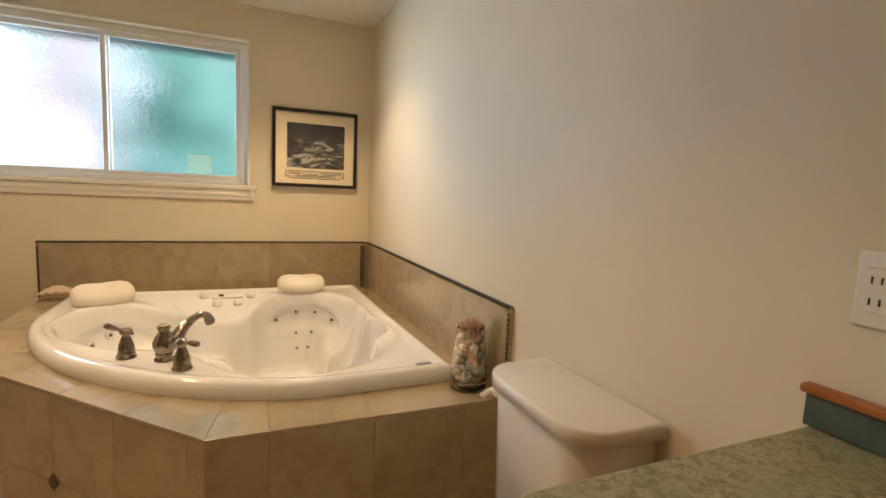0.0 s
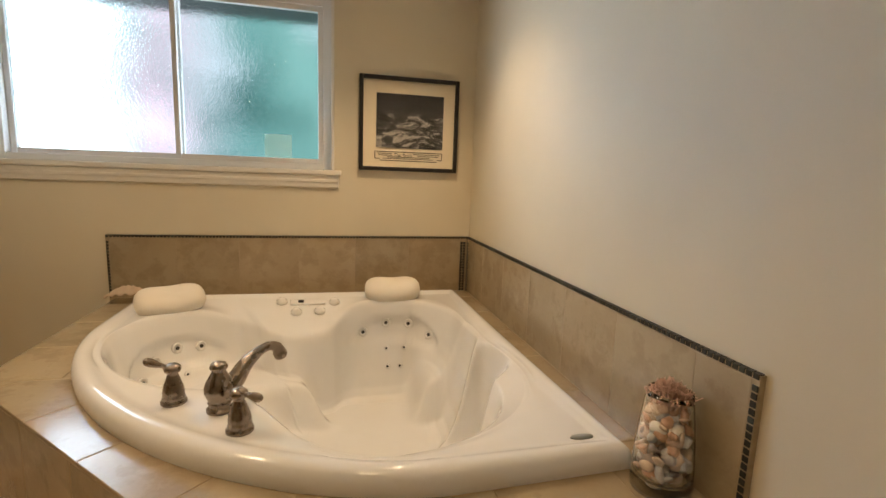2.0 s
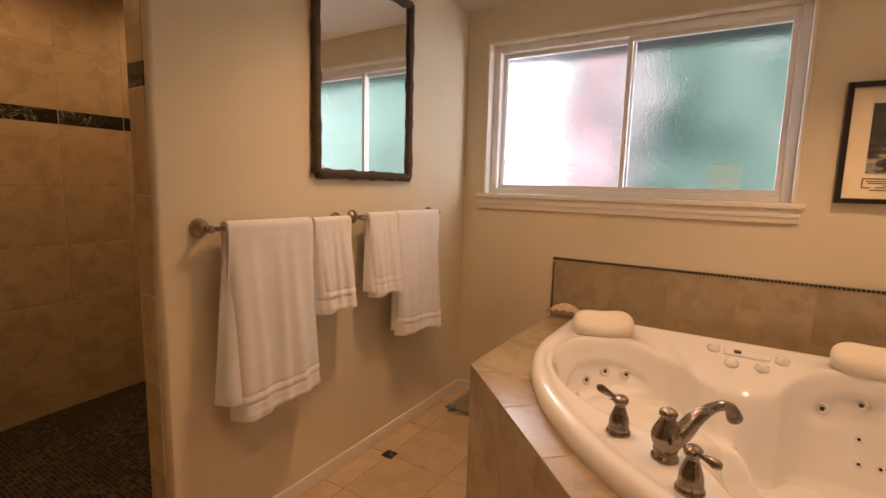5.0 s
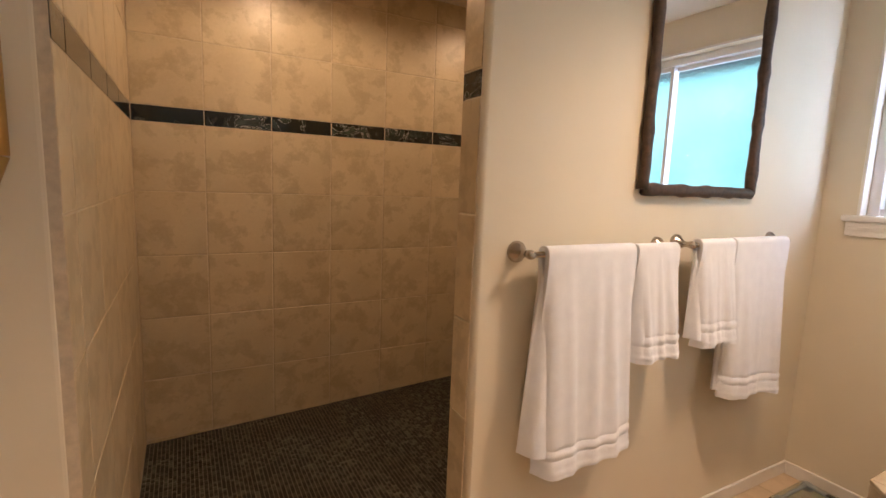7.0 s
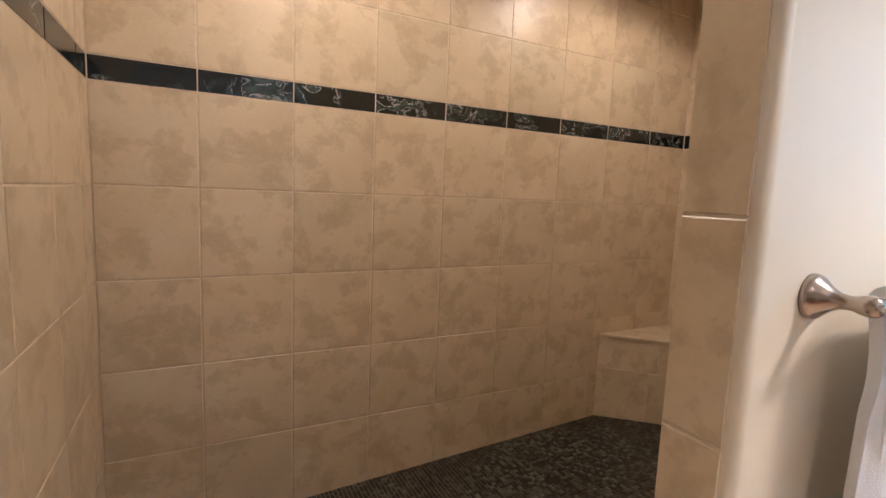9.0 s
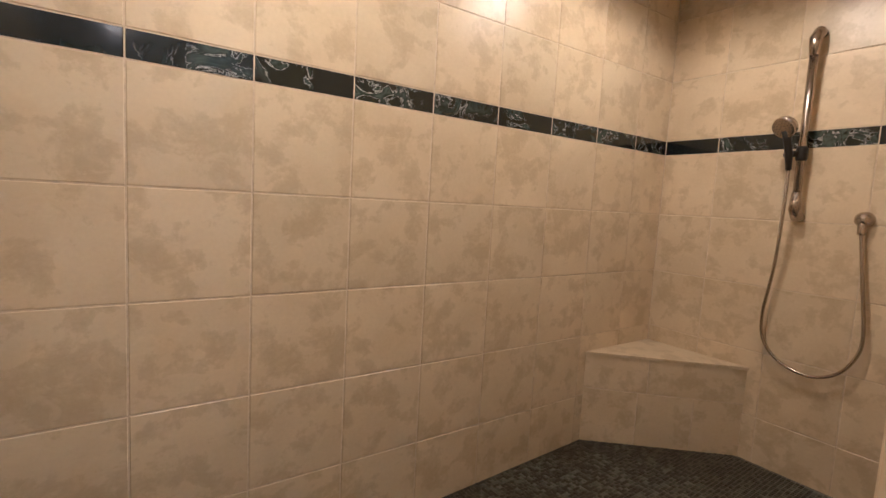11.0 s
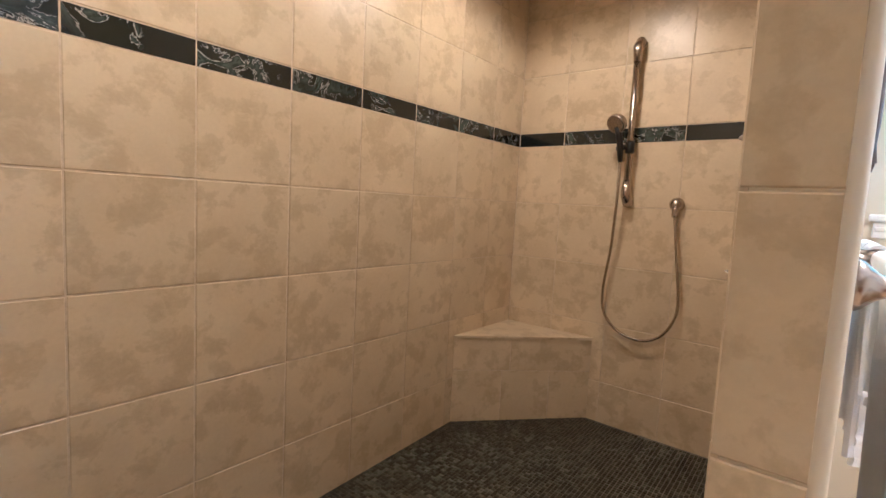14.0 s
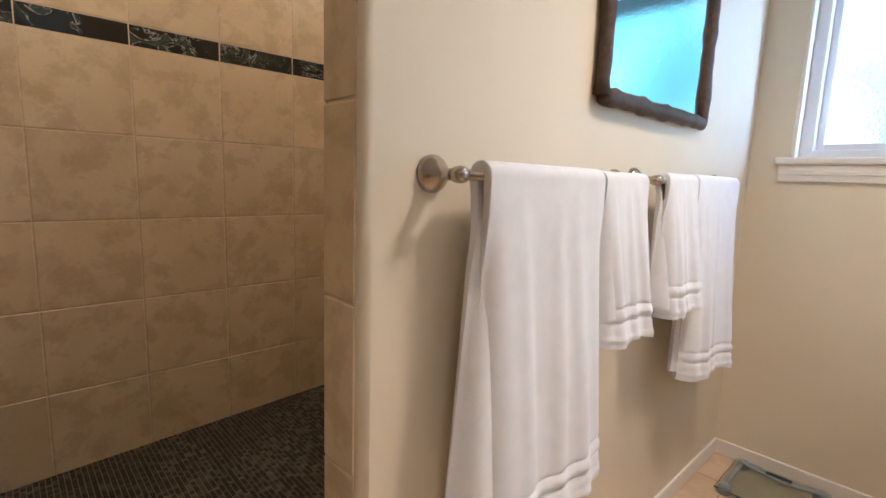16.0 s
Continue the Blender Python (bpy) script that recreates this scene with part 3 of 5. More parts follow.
def whirlpool_tub():
    tub = tagged(empty("whirlpool_tub", -0.05, 2.55, Z_DECK), "glossy white acrylic corner whirlpool tub, empty", "bathtub")
    outer = tub_outline()
    n = 480
    corner_angles = [math.degrees(math.atan2(y - BASIN_C.y, x - BASIN_C.x)) % 360 for x, y in (outer[0], outer[1], outer[-1])]
    degs = [360 * k / n for k in range(n)]
    for c in corner_angles:
        degs[min(range(n), key=lambda k: abs(degs[k] - c))] = c
    bm = bmesh.new()
    loops = []
    shell = [(0.0, Z_DECK - 0.004), (0.004, Z_DECK + 0.012), (0.002, Z_DECK + 0.032), (-0.006, Z_DECK + 0.048), (-0.018, Z_DECK + 0.056), (-0.036, Z_DECK + 0.058), (-0.056, Z_DECK + 0.054), (-0.072, RIM_Z + 0.001), (-0.09, RIM_Z)]
    r_out = [outline_r(outer, d) for d in degs]
    for off, z in shell:
        loop = []
        for d, r in zip(degs, r_out):
            rr = max(r + off, basin_r(d) + 0.03 + 0.1 * (off + 0.09))
            loop.append(bm.verts.new((BASIN_C.x + rr * math.cos(radians(d)), BASIN_C.y + rr * math.sin(radians(d)), z)))
        loops.append(loop)
    for f, lift in ((0.33, 0.0), (0.66, 0.0), (0.93, 0.001), (0.985, -0.002)):
        loop = []
        for d, r in zip(degs, r_out):
            inner = basin_r(d)
            start = max(r - 0.09, inner + 0.03)
            rr = start + (inner + 0.004 - start) * f
            loop.append(bm.verts.new((BASIN_C.x + rr * math.cos(radians(d)), BASIN_C.y + rr * math.sin(radians(d)), RIM_Z - panel_drop(d) * f + lift)))
        loops.append(loop)
    for k in RINGS:
        loops.append([bm.verts.new(basin_point(d, k)) for d in degs])
    for a, b in zip(loops, loops[1:]):
        for k in range(n):
            bm.faces.new((a[k - 1], a[k], b[k], b[k - 1]))
    mid = bm.verts.new((BASIN_C.x, BASIN_C.y, basin_floor(*BASIN_C)))
    for k in range(n):
        bm.faces.new((loops[-1][k - 1], loops[-1][k], mid))
    bmesh.ops.recalc_face_normals(bm, faces=bm.faces)
    inv = tub.matrix_world.inverted()

    def tp(name, b, material, label="", parent=tub):
        ob = part(name, b, material, parent, label)
        if parent is tub:
            ob.matrix_parent_inverse = inv
        return ob

    tp("shell", bm, ACRYLIC)
    # jets on the two seat backs
    def jet_frame(deg, z, rise):
        p = wall_at(deg, z)
        q = (Vector((BASIN_C.x, BASIN_C.y, p.z + rise)) - p).normalized()
        return Matrix.Translation(p + q * 0.002) @ q.to_track_quat("Z", "Y").to_matrix().to_4x4()

    for deg, z in ((54, .548), (64, .578), (72.5, .580), (81.5, .540), (136, .530), (142, .540), (149, .515), (156, .475)):
        m = jet_frame(deg, z, 0.12)
        jet = tp("jet", lathe([(0.023, -0.006), (0.023, 0.006), (0.019, 0.009), (0.015, 0.007), (0.012, 0.004), (0, 0.004)], 20, m), ACRYLIC)
        tp("nozzle", lathe([(0.0085, 0.003), (0.0080, 0.0080), (0.005, 0.009), (0.003, 0.007), (0, 0.007)], 14, m), JET_GREY, "small dark grey jet nozzle", jet)
    for deg, z in ((64.5, .462), (71.5, .460), (65.5, .372), (70.5, .370), (143, .44), (152, .40)):
        m = jet_frame(deg, z, 0.1)
        jet = tp("jet", lathe([(0.013, -0.004), (0.013, 0.002), (0.008, 0.003), (0, 0.003)], 16, m), ACRYLIC)
        tp("nozzle", lathe([(0.006, 0.0), (0.006, 0.004), (0, 0.004)], 10, m), BLACK, "dark jet hole", jet)
    # control panel
    slope = Matrix.Translation((-0.215, 3.292, RIM_Z - 0.010)) @ Matrix.Rotation(radians(19.5), 4, "X")

    def sloped(b):
        bmesh.ops.transform(b, verts=b.verts, matrix=slope)
        return b

    tp("control_display", sloped(box(-0.085, 0.085, -0.022, 0.022, -0.006, 0.006, 0.005, 3)), ACRYLIC)
    tp("display_window", sloped(box(-0.047, -0.020, -0.012, 0.012, 0.004, 0.0072)), BLACK, "small dark display window")
    for x, y in ((-0.34, 3.30), (-0.088, 3.285), (-0.267, 3.215), (-0.158, 3.22)):
        zk = RIM_Z - 0.085 * max(0.0, (3.32 - y)) / 0.24
        tp("knob", lathe([(0.026, -0.008), (0.026, 0.005), (0.020, 0.009), (0.014, 0.020), (0.009, 0.022), (0, 0.022)], 20, Matrix.Translation((x, y, zk)) @ Matrix.Rotation(radians(19.5), 4, "X")), ACRYLIC)
    tp("badge", lathe([(0.032, RIM_Z), (0.030, RIM_Z + 0.003), (0, RIM_Z + 0.003)], 24, Matrix.Translation((0.50, 1.90, 0)) @ Matrix.Diagonal((1, 0.35, 1, 1))), GREY_PLASTIC, "small oval grey badge")
    p = wall_at(331, 0.37)
    m = Matrix.Translation(p) @ (Vector((BASIN_C.x, BASIN_C.y, p.z + 0.05)) - p).to_track_quat("Z", "Y").to_matrix().to_4x4()
    tp("suction_cover", lathe([(0.05, -0.004), (0.05, 0.008), (0.042, 0.014), (0, 0.016)], 24, m), ACRYLIC)
    tp("drain", lathe([(0.035, 0.230), (0.035, 0.240), (0.022, 0.243), (0, 0.244)], 24, Matrix.Translation((0.12, 2.35, 0))), CHROME, "chrome drain")
    return tub


whirlpool_tub()


def pillow(x, y, z, rz, tilt):
    bm = bmesh.new()
    bmesh.ops.create_uvsphere(bm, u_segments=36, v_segments=20, radius=1)
    for v in bm.verts:
        c = v.co
        sx = math.copysign(abs(c.x) ** 0.55, c.x)
        sy = math.copysign(abs(c.y) ** 0.75, c.y)
        sz = math.copysign(abs(c.z) ** 0.7, c.z)
        dip = 0.014 * math.exp(-(sx / 0.45) ** 2)
        c.x, c.y, c.z = sx * 0.142, sy * 0.072, sz * 0.050 - (dip if sz > 0 else 0)
    p = tagged(mesh_ob("bath_pillow", bm, PILLOW_VINYL, None, True), "padded off-white bath pillow on the tub rim", "bath pillow", "bath pillows")
    p.matrix_world = pose(x, y, z, tilt, 0, rz)


pillow(-0.80, 3.19, 0.735, 30, 40)
pillow(0.205, 3.30, 0.735, 0, 40)


# ---- roman tub faucet ----
def faucet():
    f = tagged(empty("tub_faucet", -0.396, 2.19, RIM_Z), "dark brushed nickel tub faucet with spout and two levers", "faucet")
    part("spout_body", lathe([(0.034, 0), (0.034, 0.007), (0.029, 0.011), (0.027, 0.014), (0.027, 0.019), (0.030, 0.022), (0.030, 0.026), (0.027, 0.030), (0.033, 0.040), (0.0375, 0.054), (0.037, 0.068), (0.031, 0.084), (0.023, 0.098), (0.018, 0.108), (0.017, 0.113), (0.022, 0.117), (0.0225, 0.123), (0.018, 0.130), (0.008, 0.135), (0, 0.136)], 32), BRONZE, f)
    path = smooth_path([(0.006, 0.005, 0.045), (0.034, 0.026, 0.070), (0.058, 0.044, 0.105), (0.086, 0.066, 0.129), (0.112, 0.086, 0.139), (0.131, 0.101, 0.132), (0.139, 0.107, 0.117)], 6)
    n = len(path)
    part("spout", tube(path, [0.030 - 0.017 * min(1, k / (n * 0.55)) + 0.005 * max(0, (k - n * 0.72) / (n * 0.28)) for k in range(n)], 20), BRONZE, f)
    part("spout_tip", lathe([(0.0175, -0.016), (0.0195, -0.010), (0.0185, 0.003), (0.010, 0.010), (0, 0.012)], 20, Matrix.Translation((0.140, 0.108, 0.113)) @ Euler((0.35, -0.35, 0)).to_matrix().to_4x4()), BRONZE, f)
    return f


def faucet_handle(x, y, a, rise):
    m = pose(x + 0.396, y - 2.19, 0, 0, 0, a)
    base = part("handle", lathe([(0.033, 0), (0.033, 0.007), (0.029, 0.010), (0.028, 0.014), (0.029, 0.017), (0.027, 0.021), (0.0275, 0.032), (0.025, 0.046), (0.019, 0.064), (0.014, 0.078), (0.013, 0.083), (0.019, 0.088), (0.0215, 0.095), (0.0205, 0.102), (0.014, 0.108), (0, 0.110)], 28, m), BRONZE, tub_faucet)
    part("lever", tube([m @ Vector(p) for p in ((0.008, 0, 0.096), (0.022, 0, 0.097 + rise * 0.3), (0.036, 0, 0.096 + rise * 0.5), (0.050, 0, 0.095 + rise * 0.75), (0.060, 0, 0.094 + rise * 0.95), (0.066, 0, 0.093 + rise))], [0.008, 0.0062, 0.0088, 0.0118, 0.0105, 0.005], 14), BRONZE, base)


tub_faucet = faucet()
faucet_handle(-0.525, 2.255, 196, 0.034)
faucet_handle(-0.328, 2.075, -30, 0.0)


# ---- seashell and shell-filled vase ----
def seashell():
    bm = bmesh.new()
    n, rows = 40, 8
    grid = []
    for i in range(rows + 1):
        t = i / rows
        row = []
        for k in range(n + 1):
            a = math.radians(-75 + 150 * k / n)
            r = 0.085 * t
            rib = 0.004 * t * math.cos(a * 16)
            row.append(bm.verts.new((r * math.sin(a), r * math.cos(a) * 0.8, 0.045 * math.sin(math.pi * (0.15 + 0.8 * t)) * math.cos(a * 0.75) + rib + 0.006)))
        grid.append(row)
    for a, b in zip(grid, grid[1:]):
        for k in range(n):
            bm.faces.new((a[k], a[k + 1], b[k + 1], b[k]))
    bmesh.ops.remove_doubles(bm, verts=bm.verts, dist=1e-5)
    bmesh.ops.solidify(bm, geom=list(bm.faces), thickness=0.004)
    m = make_plaster("shell_ivory", (0.66, 0.52, 0.38))
    s = tagged(mesh_ob("seashell", bm, m, None, True), "ribbed ivory scallop seashell on the tub platform", "seashell")
    s.matrix_world = pose(-1.085, 3.53, Z_DECK + 0.004, 22, 0, 185) @ Matrix.Scale(1.35, 4)


seashell()


def shell_vase():
    v = tagged(empty("glass_vase", 0.617, 1.752, Z_DECK), "tapered clear glass vase filled with seashells", "vase")
    R = lambda z: 0.062 - 0.018 * (z / 0.22) + 0.004 * math.sin(z * 14)
    hs = [0.22 * k / 14 for k in range(15)]
    prof = [(R(z), z) for z in hs] + [(R(z) - 0.003, z) for z in reversed(hs) if z > 0.016] + [(0, 0.016)]
    glass = part("vase_glass", lathe([(0, 0)] + prof, 40), CLEAR, v)
    glass.visible_shadow = False
    v.scale = (1.08, 1.08, 1.04)
    rng = random.Random(5)
    cols = [(0.60, 0.46, 0.34), (0.48, 0.34, 0.25), (0.68, 0.62, 0.54), (0.30, 0.25, 0.23), (0.55, 0.33, 0.22), (0.45, 0.43, 0.42)]
    mats = [make_plaster("seashell_tone", c) for c in cols]
    for i in range(150):
        z = 0.028 + 0.165 * rng.random()
        rad = 0.009 + 0.012 * rng.random()
        rr = max(0.0, (R(z) - rad - 0.006)) * math.sqrt(rng.random()) if i % 3 else R(z) - rad * 0.75 - 0.006
        a = rng.random() * 2 * math.pi
        bm = bmesh.new()
        bmesh.ops.create_uvsphere(bm, u_segments=14, v_segments=8, radius=1)
        kind = i % 3
        for w in bm.verts:
            c = w.co
            if kind == 0:
                f = 1 + 0.12 * math.cos(9 * math.atan2(c.y, c.x))
                c.x, c.y, c.z = c.x * f, c.y * f, c.z * 0.42 + 0.2 * (1 - c.x * c.x)
            elif kind == 1:
                f = max(0.1, (1 - c.z) / 2) * (1 + 0.15 * math.sin(c.z * 14))
                c.x, c.y, c.z = c.x * f * 1.5, c.y * f * 1.5, c.z * 1.2
            else:
                c.z *= 0.7
        bmesh.ops.transform(bm, verts=bm.verts, matrix=pose(rr * math.cos(a), rr * math.sin(a), z, rng.random() * 360, rng.random() * 360, rng.random() * 360) @ Matrix.Scale(rad, 4))
        part("seashell", bm, rng.choice(mats), v)
    bm = bmesh.new()
    for i in range(200):
        a, b = rng.random() * 2 * math.pi, rng.random()
        p0 = Vector((0.008 * math.cos(a), 0.008 * math.sin(a), 0.165))
        top = 0.036 * math.sqrt(b)
        p1 = p0 + Vector((top * math.cos(a), top * math.sin(a), 0.042 + 0.030 * (1 - b)))
        p2 = p1 + Vector((rng.uniform(-1, 1), rng.uniform(-1, 1), rng.uniform(-0.4, 1))) * 0.012
        tube([p0, p1, p2], [0.0014, 0.0017, 0.0010], 5, bm)
    part("coral", bm, make_plaster("coral_pink", (0.62, 0.40, 0.29)), v, "branching pink coral")


shell_vase()


# ---- framed picture ----
def picture():
    x0, x1, z0, z1, yf = 0.045, 0.598, 1.340, 1.848, 3.585
    p = tagged(empty("framed_picture", (x0 + x1) / 2, Y_NORTH, z0), "black framed print of a dark stormy sea with breaking waves", "picture")
    inv = p.matrix_world.inverted()

    def pp(name, b, material, label="", smooth=False):
        ob = part(name, b, material, p, label, smooth)
        ob.matrix_parent_inverse = inv
        return ob

    w = 0.022
    bm = bmesh.new()
    add_box(bm, x0, x0 + w, yf, Y_NORTH - 0.001, z0, z1, 0.004)
    add_box(bm, x1 - w, x1, yf, Y_NORTH - 0.001, z0, z1, 0.004)
    add_box(bm, x0 + w, x1 - w, yf, Y_NORTH - 0.001, z1 - w, z1, 0.004)
    add_box(bm, x0 + w, x1 - w, yf, Y_NORTH - 0.001, z0, z0 + w, 0.004)
    pp("picture_frame", bm, BLACK_FRAME)
    pp("mat_board", box(x0 + w, x1 - w, yf + 0.014, yf + 0.018, z0 + w, z1 - w), MAT_BOARD)
    m = mat("sea_print", (0.02, 0.02, 0.02), 0.6)
    tc = nd(m, "ShaderNodeTexCoord")
    mp = nd(m, "ShaderNodeMapping")
    mp.inputs["Scale"].default_value = (3.0, 1, 8.0)
    lk(m, tc.outputs["Object"], mp.inputs["Vector"])
    waves = noise_node(m, mp.outputs["Vector"], 2.4, 8, 0.7, 1.4)
    sep = nd(m, "ShaderNodeSeparateXYZ")
    lk(m, tc.outputs["Object"], sep.inputs[0])
    water = ramp(m, waves, [(0.42, (0.012, 0.012, 0.013)), (0.52, (0.07, 0.068, 0.065)), (0.60, (0.42, 0.40, 0.36)), (0.68, (0.05, 0.05, 0.05))])
    skyc = ramp(m, waves, [(0.3, (0.015, 0.016, 0.02)), (0.7, (0.05, 0.05, 0.055))])
    hz = nd(m, "ShaderNodeMapRange")
    lk(m, sep.outputs["Z"], hz.inputs["Value"])
    hz.inputs["From Min"].default_value, hz.inputs["From Max"].default_value = 1.63, 1.67
    lk(m, mix(m, hz.outputs["Result"], water, skyc), bsdf(m).inputs["Base Color"])
    ix0, ix1, iz0, iz1 = 0.137, 0.512, 1.466, 1.757
    me = box(ix0, ix1, yf + 0.010, yf + 0.0135, iz0, iz1)
    pp("print", me, m)
    # caption plate of plain bars
    ink = mat("caption_ink", (0.03, 0.025, 0.02), 0.7)
    bm = bmesh.new()
    c0, c1, d0, d1 = 0.130, 0.512, 1.395, 1.447
    for a in ((c0, c1, d1 - 0.004, d1), (c0, c0 + 0.004, d0 + 0.014, d1 - 0.004), (c1 - 0.004, c1, d0 + 0.014, d1 - 0.004), (c0, c0 + 0.03, d0 + 0.010, d0 + 0.014), (c1 - 0.03, c1, d0 + 0.010, d0 + 0.014), (c0 + 0.03, c1 - 0.03, d0, d0 + 0.004)):
        add_box(bm, a[0], a[1], yf + 0.0125, yf + 0.0138, a[2], a[3])
    for z, xs in ((d1 - 0.014, (0.145, 0.225)), (d1 - 0.023, (0.150, 0.228)), (d1 - 0.014, (0.345, 0.495)), (d1 - 0.023, (0.37, 0.49)), (d0 + 0.012, (0.175, 0.46)), (d0 + 0.020, (0.20, 0.44))):
        add_box(bm, xs[0], xs[1], yf + 0.0125, yf + 0.0135, z, z + 0.0035)
    pp("caption_bars", bm, ink, "dark caption lines in a thin border")
    cu = bpy.data.curves.new("caption_word", "FONT")
    cu.body, cu.size, cu.align_x, cu.extrude = "The Rock", 0.026, "CENTER", 0.0004
    t = new("caption_word", cu)
    t.data.materials.append(ink)
    t.parent = p
    t.matrix_parent_inverse = inv
    t.matrix_basis = pose(0.288, yf + 0.0125, d1 - 0.027, 90)
    g = pp("glazing", box(x0 + w, x1 - w, yf + 0.005, yf + 0.007, z0 + w, z1 - w), mat("picture_glass", (1, 1, 1), 0.02, Transmission_Weight=1.0, IOR=1.2))
    g.visible_shadow = False


picture()


# ---- rustic wall mirror ----
def wall_mirror(name, x, y0, y1, z0, z1, w, material, label, facing=1):
    m = tagged(empty(name, x, (y0 + y1) / 2, z0), label, "mirror")
    inv = m.matrix_world.inverted()
    rng = random.Random(3)
    for a, b in (((y0, z0), (y1, z0)), ((y1, z0), (y1, z1)), ((y1, z1), (y0, z1)), ((y0, z1), (y0, z0))):
        pts, rs = [], []
        n = 22
        for k in range(n + 1):
            t = k / n
            knot = 1.0 + (0.18 if k % 5 == 2 else 0.0)
            pts.append((x + facing * (0.016 + rng.uniform(-0.002, 0.002)), a[0] + (b[0] - a[0]) * t + rng.uniform(-0.002, 0.002), a[1] + (b[1] - a[1]) * t + rng.uniform(-0.002, 0.002)))
            rs.append(w / 2 * knot * rng.uniform(0.94, 1.06))
        bm = tube(pts, rs, 10)
        for v in bm.verts:
            v.co.x = x + facing * max(0.001, 0.016 + (v.co.x - x - facing * 0.016) * facing * 0.75)
        ob = part("frame_rail", bm, material, m)
        ob.matrix_parent_inverse = inv
    g = part("mirror_glass", box(min(x + facing * 0.004, x + facing * 0.012), max(x + facing * 0.004, x + facing * 0.012), y0, y1, z0, z1), MIRROR, m, "silvered mirror glass", False)
    g.matrix_parent_inverse = inv


wall_mirror("wall_mirror", X_WEST, 2.338, 2.985, 1.408, 2.275, 0.042, DARK_WOOD, "wall mirror in a dark knotty wooden frame")


def gilded_mirror():
    m = tagged(empty("gilded_mirror", X_LOW, 0.3, 1.0), "wall mirror in a beaded gilded frame with clipped corners", "mirror")
    inv = m.matrix_world.inverted()
    pts = [(0.672, 1.42), (0.672, 2.02), (0.53, 2.22), (0.07, 2.22), (-0.04, 2.02), (-0.04, 1.42), (0.07, 1.02), (0.53, 1.02)]
    bm = bmesh.new()
    for k in range(len(pts)):
        a, b = pts[k - 1], pts[k]
        tube([(X_LOW + 0.014, a[0], a[1]), (X_LOW + 0.014, b[0], b[1])], 0.013, 10, bm)
    part("outer_moulding", bm, GOLD, m).matrix_parent_inverse = inv
    bm = bmesh.new()
    c = (0.30, 1.62)
    inner = [(c[0] + (y - c[0]) * 0.88, c[1] + (z - c[1]) * 0.94) for y, z in pts]
    for k in range(len(inner)):
        a, b = Vector(inner[k - 1]), Vector(inner[k])
        n = max(2, int((b - a).length / 0.018))
        for q in range(n):
            p = a.lerp(b, q / n)
            bmesh.ops.create_icosphere(bm, subdivisions=1, radius=0.009, matrix=Matrix.Translation((X_LOW + 0.014, p.x, p.y)))
    part("bead_row", bm, NICKEL, m, "row of small silver beads").matrix_parent_inverse = inv
    bm = bmesh.new()
    face = bm.faces.new([bm.verts.new((X_LOW + 0.008, y, z)) for y, z in pts])
    bmesh.ops.solidify(bm, geom=[face], thickness=0.006)
    part("mirror_glass", bm, MIRROR, m, "silvered mirror glass", False).matrix_parent_inverse = inv


gilded_mirror()


# ---- towel bars and towels ----
BAR_X = X_WEST + 0.072


def towel_bar(y0, y1, z):
    b = tagged(empty("towel_bar", X_WEST, (y0 + y1) / 2, z), "brushed nickel towel bar mounted on the wall", "towel bar", "towel bars")
    inv = b.matrix_world.inverted()
    for y in (y0, y1):
        m = Matrix.Translation((X_WEST, y, z)) @ Matrix.Rotation(radians(90), 4, "Y")
        post = part("post", lathe([(0.033, 0.0), (0.033, 0.006), (0.030, 0.012), (0.024, 0.018), (0.017, 0.026), (0.0115, 0.036), (0.010, 0.046), (0.0105, 0.054), (0.013, 0.060), (0.0145, 0.070), (0.013, 0.079), (0.008, 0.084), (0, 0.086)], 32, m), NICKEL, b)
        post.matrix_parent_inverse = inv
    rod = part("rod", tube([(BAR_X, y0, z), (BAR_X, y1, z)], 0.009, 16), NICKEL, b)
    rod.matrix_parent_inverse = inv


Z_BAR = 1.207
towel_bar(1.822, 2.455, Z_BAR)
towel_bar(2.563, 3.195, Z_BAR + 0.008)


